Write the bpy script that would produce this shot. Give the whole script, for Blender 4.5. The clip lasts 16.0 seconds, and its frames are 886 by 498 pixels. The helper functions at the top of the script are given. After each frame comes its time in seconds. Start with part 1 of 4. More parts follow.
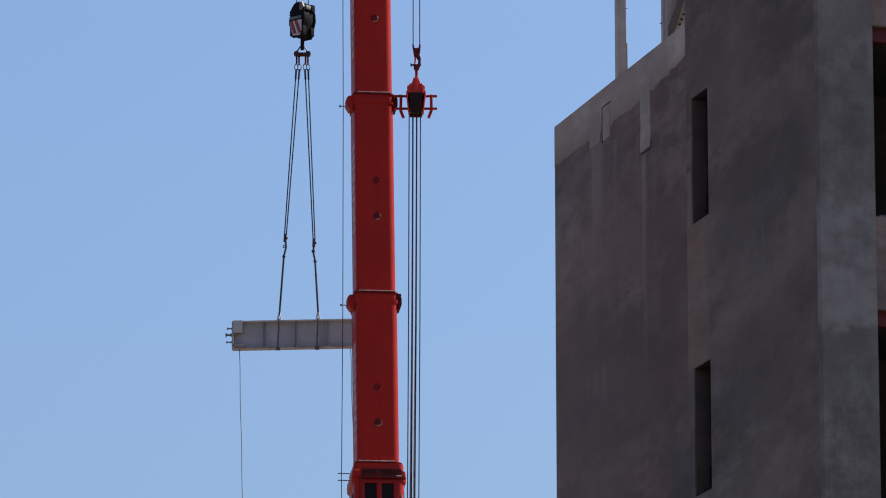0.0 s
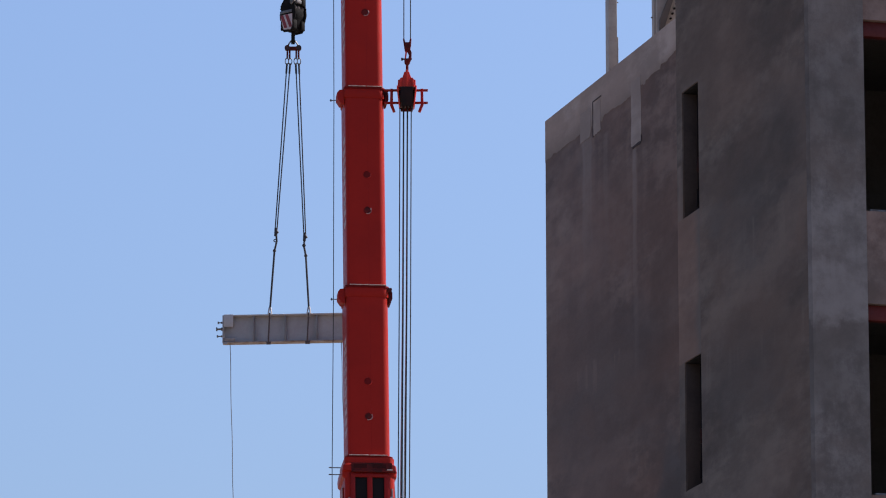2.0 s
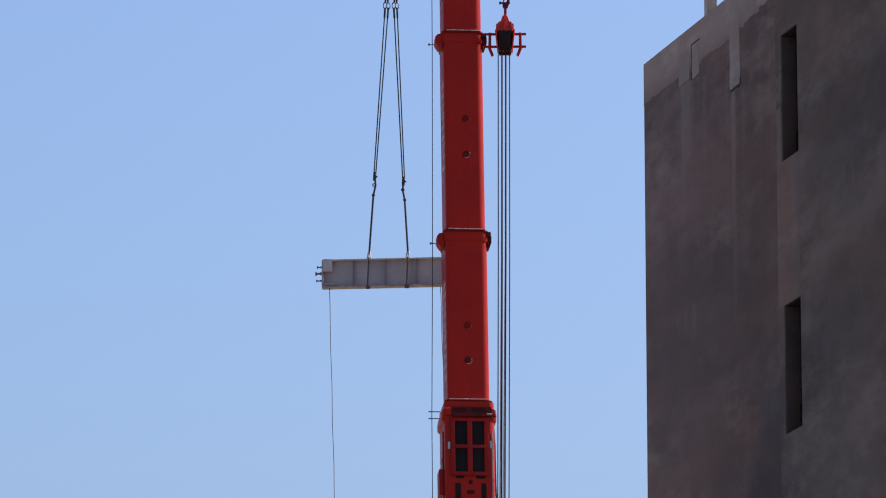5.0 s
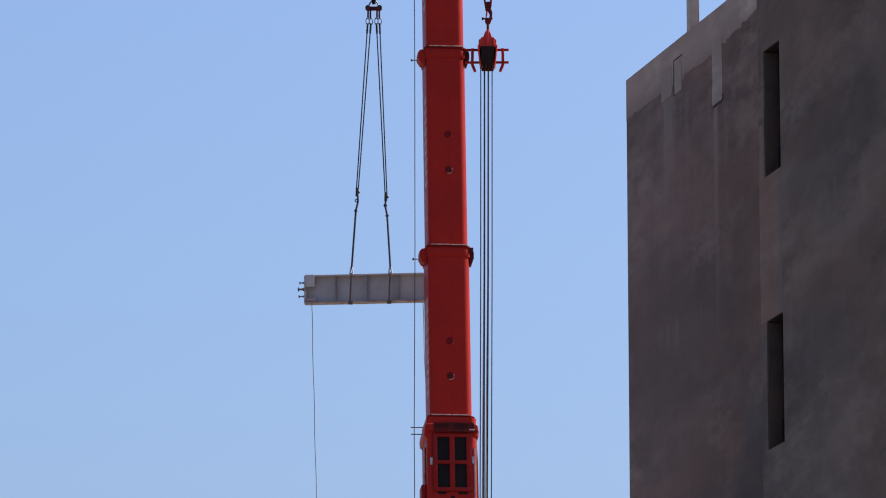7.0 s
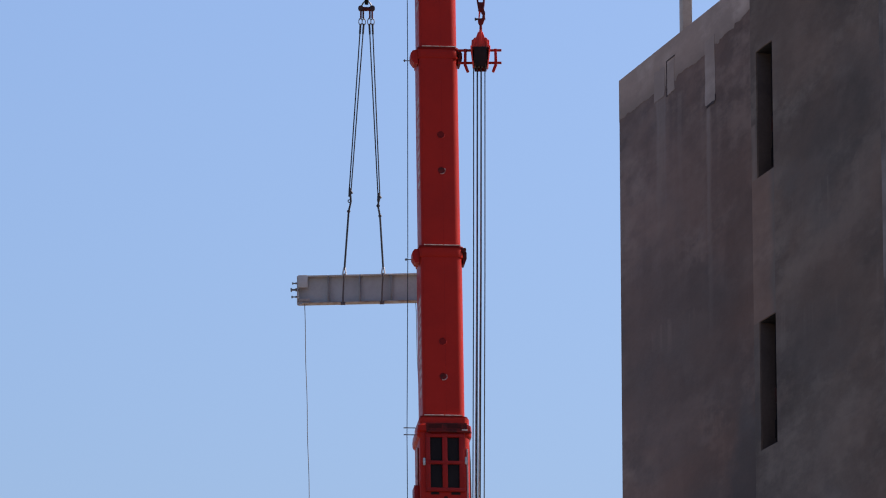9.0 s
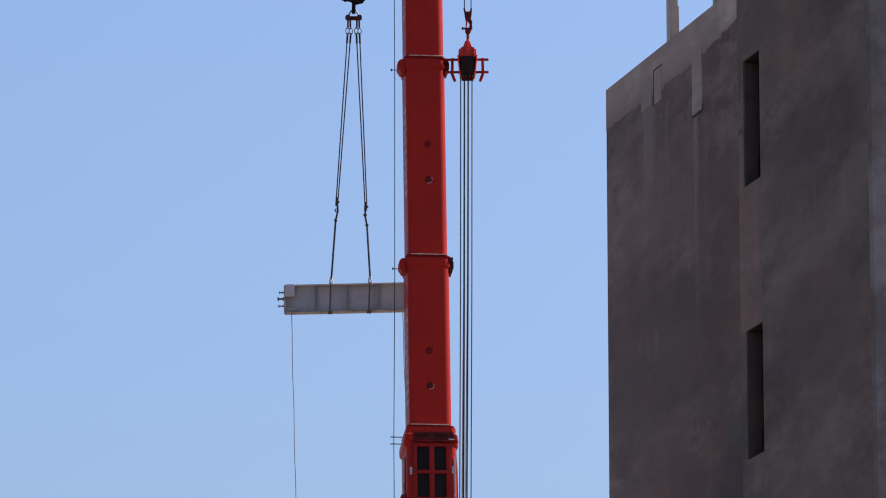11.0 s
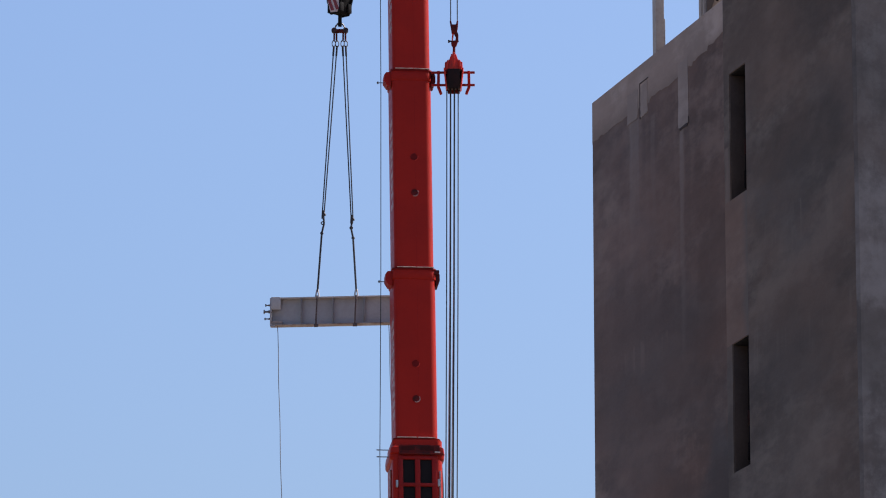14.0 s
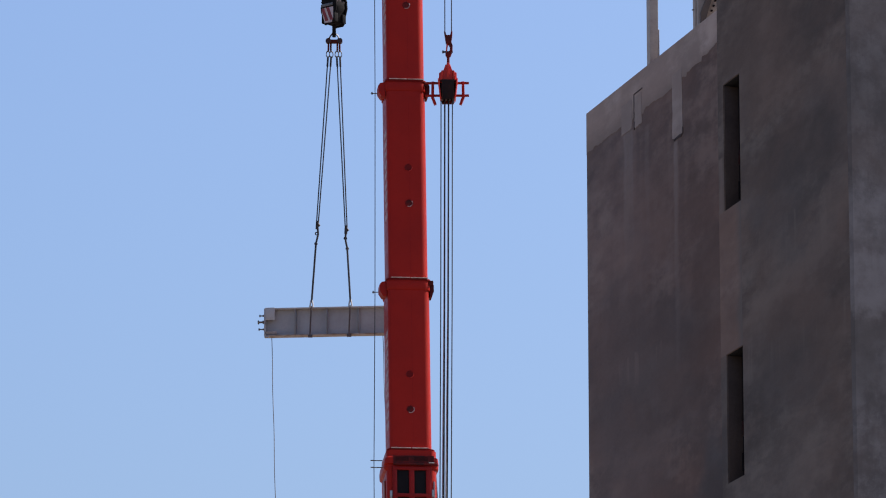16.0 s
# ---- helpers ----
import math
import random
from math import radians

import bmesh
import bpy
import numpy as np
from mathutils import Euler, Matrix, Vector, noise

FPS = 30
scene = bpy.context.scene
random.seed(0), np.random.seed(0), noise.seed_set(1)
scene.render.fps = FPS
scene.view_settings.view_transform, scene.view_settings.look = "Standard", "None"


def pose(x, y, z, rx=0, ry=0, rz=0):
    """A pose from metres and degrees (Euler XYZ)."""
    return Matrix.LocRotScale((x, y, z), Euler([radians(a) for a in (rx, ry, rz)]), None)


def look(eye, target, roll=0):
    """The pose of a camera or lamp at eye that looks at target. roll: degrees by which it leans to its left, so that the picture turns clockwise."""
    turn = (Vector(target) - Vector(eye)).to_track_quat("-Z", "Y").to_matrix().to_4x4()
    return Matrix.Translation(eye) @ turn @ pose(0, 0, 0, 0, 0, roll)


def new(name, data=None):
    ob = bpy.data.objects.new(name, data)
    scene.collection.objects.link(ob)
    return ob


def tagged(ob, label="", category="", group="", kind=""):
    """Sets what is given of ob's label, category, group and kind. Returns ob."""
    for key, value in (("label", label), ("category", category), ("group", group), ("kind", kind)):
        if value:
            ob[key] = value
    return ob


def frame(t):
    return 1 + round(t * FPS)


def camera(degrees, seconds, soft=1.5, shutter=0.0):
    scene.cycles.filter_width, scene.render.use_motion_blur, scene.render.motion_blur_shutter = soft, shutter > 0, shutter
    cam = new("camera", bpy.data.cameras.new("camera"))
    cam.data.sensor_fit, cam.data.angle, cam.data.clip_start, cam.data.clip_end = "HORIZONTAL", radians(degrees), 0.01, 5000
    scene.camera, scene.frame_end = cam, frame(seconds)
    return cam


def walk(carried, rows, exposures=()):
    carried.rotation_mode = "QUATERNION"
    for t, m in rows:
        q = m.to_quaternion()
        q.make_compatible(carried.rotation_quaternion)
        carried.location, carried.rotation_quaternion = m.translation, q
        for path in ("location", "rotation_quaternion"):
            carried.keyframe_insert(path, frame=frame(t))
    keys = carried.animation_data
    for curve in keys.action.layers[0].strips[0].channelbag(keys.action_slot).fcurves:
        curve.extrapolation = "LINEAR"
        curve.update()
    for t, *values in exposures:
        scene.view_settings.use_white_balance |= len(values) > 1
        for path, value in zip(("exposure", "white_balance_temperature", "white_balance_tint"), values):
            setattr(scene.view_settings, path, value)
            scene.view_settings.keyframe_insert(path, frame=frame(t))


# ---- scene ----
EYE = Vector((0, 0, 1.6))


def aim(yaw, pitch, roll):
    """Camera pose at the fixed eye: yaw to the right of +y and pitch upwards, in degrees."""
    a, p = radians(yaw), radians(pitch)
    return look(EYE, EYE + Vector((math.sin(a) * math.cos(p), math.cos(a) * math.cos(p), math.sin(p))), roll)


cam = camera(8.966, 16.0, soft=1.1)
ROWS = [
    (0, 0.000, 12.950, -0.066), (0.5, 0.020, 12.972, -0.068), (1, 0.034, 12.963, -0.072), (1.5, 0.070, 12.934, -0.068),
    (2, 0.097, 12.891, -0.068), (2.2, 0.108, 12.733, -0.069), (2.3, 0.098, 12.680, -0.069), (2.4, 0.089, 12.626, -0.069),
    (2.5, 0.032, 12.607, -0.080), (2.6, -0.424, 12.563, -0.069), (2.7, -0.541, 12.467, -0.069), (2.8, -0.641, 12.371, -0.069),
    (2.9, -0.758, 12.253, -0.069), (3, -0.841, 12.093, -0.066), (3.1, -0.940, 11.986, -0.069), (3.2, -1.022, 11.907, -0.069),
    (3.3, -1.086, 11.822, -0.069), (3.5, -1.157, 11.690, -0.067), (3.7, -1.239, 11.716, -0.069), (4, -1.302, 11.837, -0.068),
    (4.2, -1.374, 11.959, -0.069), (4.5, -1.452, 12.089, -0.073), (4.6, -1.467, 12.121, -0.069), (4.7, -1.421, 12.206, -0.069),
    (4.8, -1.268, 12.278, -0.069), (5, -0.932, 12.324, -0.067), (5.2, -0.817, 12.345, -0.069), (7.5, -0.740, 12.491, -0.066),
    (8, -0.724, 12.467, -0.065), (8.5, -0.710, 12.470, -0.076), (9, -0.675, 12.487, -0.080), (11.5, -0.512, 12.606, -0.081),
    (12, -0.486, 12.633, -0.084), (12.5, -0.462, 12.660, -0.079), (13, -0.443, 12.672, -0.073), (13.5, -0.417, 12.696, -0.078),
    (14, -0.395, 12.711, -0.084), (14.5, -0.379, 12.736, -0.087), (15, -0.370, 12.770, -0.088), (15.5, -0.355, 12.807, -0.088),
    (16, -0.334, 12.818, -0.084)]
walk(cam, [(t, aim(y, p, r)) for t, y, p, r in ROWS], exposures=[(t, e, k, n) for t, e, k, n in ((0, 0.765, 6330, 14), (1.2, 0.74, 6330, 14), (1.9, 0.90, 6450, 18), (3, 0.98, 6550, 19), (4.2, 0.99, 6560, 19), (5.2, 0.94, 6500, 18), (16, 0.93, 6500, 18))])

# ---- sky and sun ----
SUN_RIGHT, SUN_UP = 70.0, 50.0  # degrees right of +y, degrees above the horizon
world = bpy.data.worlds.new("sky")
scene.world = world
world.use_nodes = True
wn = world.node_tree.nodes
sky = wn.new("ShaderNodeTexSky")
sky.sky_type = "NISHITA"
sky.sun_disc = False
sky.sun_elevation, sky.sun_rotation = radians(SUN_UP), radians(SUN_RIGHT)
sky.air_density, sky.dust_density, sky.ozone_density = 1.25, 3.5, 9.0
wn["Background"].inputs["Strength"].default_value = 0.092
world.node_tree.links.new(sky.outputs[0], wn["Background"].inputs["Color"])

sun = new("sun", bpy.data.lights.new("sun", "SUN"))
sun.data.energy, sun.data.angle, sun.data.color = 4.6, radians(0.53), (1.0, 0.95, 0.87)
sun_way = Vector((math.sin(radians(SUN_RIGHT)) * math.cos(radians(SUN_UP)),
                  math.cos(radians(SUN_RIGHT)) * math.cos(radians(SUN_UP)), math.sin(radians(SUN_UP))))
sun.matrix_world = look(sun_way * 300, (0, 0, 0))


# ---- materials ----
class Graph:
    """Small helper to wire a node material."""

    def __init__(self, name):
        self.mat = bpy.data.materials.new(name)
        self.mat.use_nodes = True
        self.tree = self.mat.node_tree
        self.bsdf = self.tree.nodes["Principled BSDF"]
        self.coords = self.tree.nodes.new("ShaderNodeTexCoord").outputs["Object"]

    def link(self, a, b):
        self.tree.links.new(a, b)

    def put(self, socket, value):
        if isinstance(value, bpy.types.NodeSocket):
            self.link(value, socket)
        else:
            socket.default_value = value

    def mapped(self, scale, shift=(0, 0, 0)):
        n = self.tree.nodes.new("ShaderNodeMapping")
        n.inputs["Scale"].default_value = scale
        n.inputs["Location"].default_value = shift
        self.link(self.coords, n.inputs["Vector"])
        return n.outputs[0]

    def noise(self, scale, detail=4.0, rough=0.55, stretch=(1, 1, 1), shift=(0, 0, 0)):
        n = self.tree.nodes.new("ShaderNodeTexNoise")
        self.link(self.mapped(stretch, shift), n.inputs["Vector"])
        n.inputs["Scale"].default_value, n.inputs["Detail"].default_value, n.inputs["Roughness"].default_value = scale, detail, rough
        return n.outputs["Fac"]

    def span(self, value, a, b, low=0.0, high=1.0, smooth=True):
        n = self.tree.nodes.new("ShaderNodeMapRange")
        n.interpolation_type = "SMOOTHSTEP" if smooth else "LINEAR"
        self.put(n.inputs["Value"], value)
        for key, v in (("From Min", a), ("From Max", b), ("To Min", low), ("To Max", high)):
            n.inputs[key].default_value = v
        return n.outputs[0]

    def calc(self, op, a, b=0.0):
        n = self.tree.nodes.new("ShaderNodeMath")
        n.operation = op
        self.put(n.inputs[0], a)
        self.put(n.inputs[1], b)
        return n.outputs[0]

    def mix(self, fac, a, b):
        n = self.tree.nodes.new("ShaderNodeMix")
        n.data_type = "RGBA"
        self.put(n.inputs[0], fac)
        self.put(n.inputs[6], a if isinstance(a, bpy.types.NodeSocket) else (*a, 1))
        self.put(n.inputs[7], b if isinstance(b, bpy.types.NodeSocket) else (*b, 1))
        return n.outputs[2]

    def axis(self, i):
        n = self.tree.nodes.new("ShaderNodeSeparateXYZ")
        self.link(self.coords, n.inputs[0])
        return n.outputs[i]

    def bump(self, height, strength, distance):
        n = self.tree.nodes.new("ShaderNodeBump")
        n.inputs["Strength"].default_value, n.inputs["Distance"].default_value = strength, distance
        self.link(height, n.inputs["Height"])
        self.link(n.outputs[0], self.bsdf.inputs["Normal"])

    def done(self, color, rough=0.7, metal=0.0, coat=0.0, shine=0.3):
        self.put(self.bsdf.inputs["Base Color"], color if isinstance(color, bpy.types.NodeSocket) else (*color, 1))
        self.put(self.bsdf.inputs["Roughness"], rough)
        self.bsdf.inputs["Metallic"].default_value = metal
        self.bsdf.inputs["Coat Weight"].default_value = coat
        self.bsdf.inputs["Specular IOR Level"].default_value = shine
        return self.mat


def surface(name, base, worn, rough=0.6, metal=0.0, coarse=1.2, fine=18.0, amount=0.6, bump=0.15, coat=0.0, shine=0.3):
    """A painted or bare surface with broad stains, fine grain and slight relief."""
    g = Graph(name)
    broad, grain = g.noise(coarse, 4, 0.6), g.noise(fine, 5, 0.65)
    f = g.calc("MULTIPLY", g.span(broad, 0.35, 0.72), amount)
    f = g.calc("ADD", f, g.calc("MULTIPLY", g.span(grain, 0.4, 0.75), amount * 0.45))
    g.bump(grain, bump, 0.01)
    return g.done(g.mix(f, base, worn), g.span(grain, 0.3, 0.7, max(rough - 0.08, 0.05), min(rough + 0.1, 1)), metal, coat, shine)


def concrete(name, dark, light, rust, cool=(0.084, 0.076, 0.070), streak=0.25, lifts=True, runs=(), drips=(), stains=(), along=0.36, slanting=0.2, feather=None, fade=None):
    """Cast concrete: clouds, damp streaks, formwork lifts, pinholes.
    runs: pale wash marks (y0, y1, z_top, z_low, strength); stains: (y, z, half width, half height, lean, tone, strength), tone one of damp, pale, rust, cool."""
    g = Graph(name)
    cloud = g.noise(0.40, 6, 0.62, stretch=(1, along, 1))
    patch = g.noise(1.4, 6, 0.62, stretch=(1, along, 1), shift=(3.1, 7.7, 1.9))
    wash = g.noise(1.1, 5, 0.6, stretch=(2.4, 1.3, 0.14), shift=(5, 1, 0))
    slant = g.noise(0.9, 6, 0.6, stretch=(0.4, 0.11, 1.35), shift=(9, 2, 4))
    grain = g.noise(20, 6, 0.75, stretch=(1, along, 1))
    trowel = g.noise(3.0, 4, 0.6, stretch=(1, along * 0.8, 0.7), shift=(4, 3, 6))
    f = g.calc("ADD", g.calc("MULTIPLY", g.span(cloud, 0.32, 0.68), 0.36), g.calc("MULTIPLY", g.span(patch, 0.35, 0.7), 0.30))
    f = g.calc("ADD", f, g.calc("MULTIPLY", g.span(slant, 0.36, 0.66), slanting))
    f = g.calc("ADD", f, g.calc("MULTIPLY", g.calc("SUBTRACT", g.span(trowel, 0.3, 0.7), 0.35), 0.36))
    f = g.calc("ADD", f, g.calc("MULTIPLY", g.calc("SUBTRACT", wash, 0.5), streak))
    f = g.calc("ADD", f, g.calc("MULTIPLY", g.calc("SUBTRACT", grain, 0.5), 0.5))
    mottle = g.noise(4.2, 5, 0.7, stretch=(1, along, 1), shift=(2, 5, 3))
    f = g.calc("ADD", f, g.calc("MULTIPLY", g.calc("SUBTRACT", g.span(mottle, 0.3, 0.7), 0.5), 0.36))
    col = g.mix(g.span(f, 0.05, 1.0), dark, light)
    col = g.mix(g.calc("MULTIPLY", g.span(g.noise(0.5, 5, 0.62, stretch=(1, along, 1), shift=(1, 4, 8)), 0.42, 0.7), 0.7), col, rust)
    col = g.mix(g.calc("MULTIPLY", g.span(g.noise(0.42, 4, 0.55, stretch=(1, along, 0.9), shift=(6, 9, 2)), 0.5, 0.7), 0.5), col, cool)
    col = g.mix(g.calc("MULTIPLY", g.span(g.noise(1.7, 5, 0.65, stretch=(1, along, 1), shift=(11, 3, 2)), 0.46, 0.68), 0.28), col, rust)
    y, z = g.axis(1), g.axis(2)
    # uneven outlines for stains and runs
    wy = g.calc("ADD", y, g.calc("MULTIPLY", g.calc("SUBTRACT", g.noise(1.1, 5, 0.65, stretch=(1, along, 0.6), shift=(8, 1, 3)), 0.5), 3.0))
    wz = g.calc("ADD", z, g.calc("MULTIPLY", g.calc("SUBTRACT", g.noise(0.9, 5, 0.65, stretch=(1, along, 1), shift=(2, 8, 5)), 0.5), 1.7))
    tones = {"damp": tuple(c * 0.72 for c in dark), "pale": tuple(c * 1.12 for c in light), "rust": rust, "cool": cool}
    for sy, sz, hy, hz, lean, tone, k in stains:
        u = g.calc("SUBTRACT", wy, sy)
        v = g.calc("SUBTRACT", g.calc("SUBTRACT", wz, sz), g.calc("MULTIPLY", u, lean))
        u, v = g.calc("DIVIDE", u, hy), g.calc("DIVIDE", v, hz)
        r = g.calc("ADD", g.calc("MULTIPLY", u, u), g.calc("MULTIPLY", v, v))
        w = g.calc("MULTIPLY", g.span(r, 1.3, 0.15), g.span(mottle, 0.2, 0.7, 0.55, 1.0))
        col = g.mix(g.calc("MULTIPLY", w, k), col, tones[tone])
    if lifts:
        saw = g.calc("ABSOLUTE", g.calc("SUBTRACT", g.calc("FRACT", g.calc("DIVIDE", g.calc("ADD", z, 1.2), 2.26)), 0.5))
        seam = g.calc("MULTIPLY", g.span(saw, 0.004, 0.0), g.span(patch, 0.45, 0.7))
        col = g.mix(g.calc("MULTIPLY", seam, 0.25), col, (0.05, 0.045, 0.045))
        bloom = g.calc("MULTIPLY", g.calc("MULTIPLY", g.span(saw, 0.0, 0.10, 1, 0), g.span(cloud, 0.5, 0.66)), g.span(wash, 0.42, 0.62))
        col = g.mix(g.calc("MULTIPLY", bloom, 0.25), col, (0.24, 0.225, 0.23))
    ry = g.calc("ADD", y, g.calc("MULTIPLY", g.calc("SUBTRACT", g.noise(2.2, 4, 0.6, stretch=(1, 0.5, 0.5), shift=(3, 3, 9)), 0.5), 0.35))
    for y0, y1, top, low, k in runs:
        w = g.calc("MULTIPLY", g.span(ry, y0 - 0.08, y0 + 0.06), g.span(ry, y1 + 0.08, y1 - 0.06))
        w = g.calc("MULTIPLY", w, g.calc("MULTIPLY", g.span(z, low, top, smooth=False), g.span(z, top + 0.05, top)))
        w = g.calc("MULTIPLY", w, g.span(wash, 0.25, 0.6, 0.35, 1))
        col = g.mix(g.calc("MULTIPLY", w, abs(k)), col, (0.235, 0.186, 0.158) if k > 0 else tuple(c * 0.8 for c in dark))
    for top, length, k in drips:  # short pale drips under a pour joint
        w = g.calc("MULTIPLY", g.span(wz, top - length, top - length * 0.2), g.span(wz, top + 0.15, top))
        w = g.calc("MULTIPLY", w, g.span(g.noise(2.6, 3, 0.6, stretch=(1.6, 1.2, 0.12), shift=(7, 2, 1)), 0.52, 0.68))
        col = g.mix(g.calc("MULTIPLY", w, k), col, tuple(c * 1.25 for c in light))
    if feather:  # coat thinning out to the bare wall along its lower edge
        low, high, bare = feather
        e = g.calc("ADD", z, g.calc("MULTIPLY", g.calc("SUBTRACT", mottle, 0.5), 0.22))
        e = g.calc("ADD", e, g.calc("MULTIPLY", g.calc("SUBTRACT", patch, 0.5), 0.35))
        col = g.mix(g.span(e, high, low), col, bare)
    if fade:  # coat rubbed thin towards one end
        e = g.calc("ADD", y, g.calc("MULTIPLY", g.calc("SUBTRACT", patch, 0.5), 0.5))
        col = g.mix(g.span(e, fade[1], fade[0]), col, fade[2])
    g.bump(g.calc("ADD", g.calc("MULTIPLY", grain, 0.5), patch), 0.35, 0.02)
    return g.done(col, g.span(grain, 0.3, 0.7, 0.82, 0.95))


WALL_STAINS = (
    (2.2, 23.2, 2.2, 1.6, 0.05, "damp", 0.2), (6.9, 25.1, 1.3, 0.5, 0.0, "damp", 0.2), (2.7, 20.7, 1.6, 0.7, 0.1, "damp", 0.32),
    (0.9, 18.1, 1.0, 1.2, 0.0, "cool", 0.8), (1.1, 17.6, 1.0, 1.2, 0.0, "damp", 0.5), (3.6, 18.6, 1.2, 0.8, 0.2, "damp", 0.35), (5.4, 19.6, 2.4, 1.2, 0.15, "rust", 0.35),
    (4.4, 20.9, 2.6, 0.5, 0.25, "pale", 0.28), (6.2, 22.4, 1.6, 1.4, 0.1, "rust", 0.4), (1.3, 24.9, 0.9, 0.7, 0.0, "pale", 0.2), (3.6, 24.6, 1.0, 0.6, 0.0, "damp", 0.15),
    (4.8, 20.9, 4.5, 1.4, 0.1, "damp", 0.42), (1.1, 21.6, 1.1, 1.3, 0.0, "damp", 0.45), (5.5, 22.0, 2.5, 0.9, 0.1, "damp", 0.3))
TOWER_STAINS = (
    (-2.9, 23.0, 2.0, 0.7, 0.05, "damp", 0.5), (-4.8, 22.7, 1.1, 0.7, 0.0, "damp", 0.5), (-4.6, 21.5, 1.5, 0.45, -0.25, "pale", 0.4),
    (-2.8, 20.9, 1.5, 0.4, -0.25, "pale", 0.35), (-3.0, 19.4, 1.8, 0.6, 0.1, "cool", 0.4), (-5.6, 21.5, 0.4, 0.5, 0.0, "rust", 0.5),
    (-1.7, 22.3, 0.8, 0.5, 0.0, "cool", 0.5), (-2.3, 24.6, 1.6, 0.8, 0.1, "rust", 0.35), (-2.6, 17.6, 2.8, 1.5, 0.0, "pale", 0.4), (-4.0, 25.2, 1.8, 0.9, 0.0, "damp", 0.4), (-1.5, 25.2, 2.4, 1.4, 0.0, "rust", 0.5), (-1.0, 24.8, 1.3, 1.2, 0.0, "damp", 0.25), (-3.2, 19.9, 3.0, 0.9, -0.1, "damp", 0.3), (-4.4, 21.0, 1.6, 0.9, -0.2, "rust", 0.4))

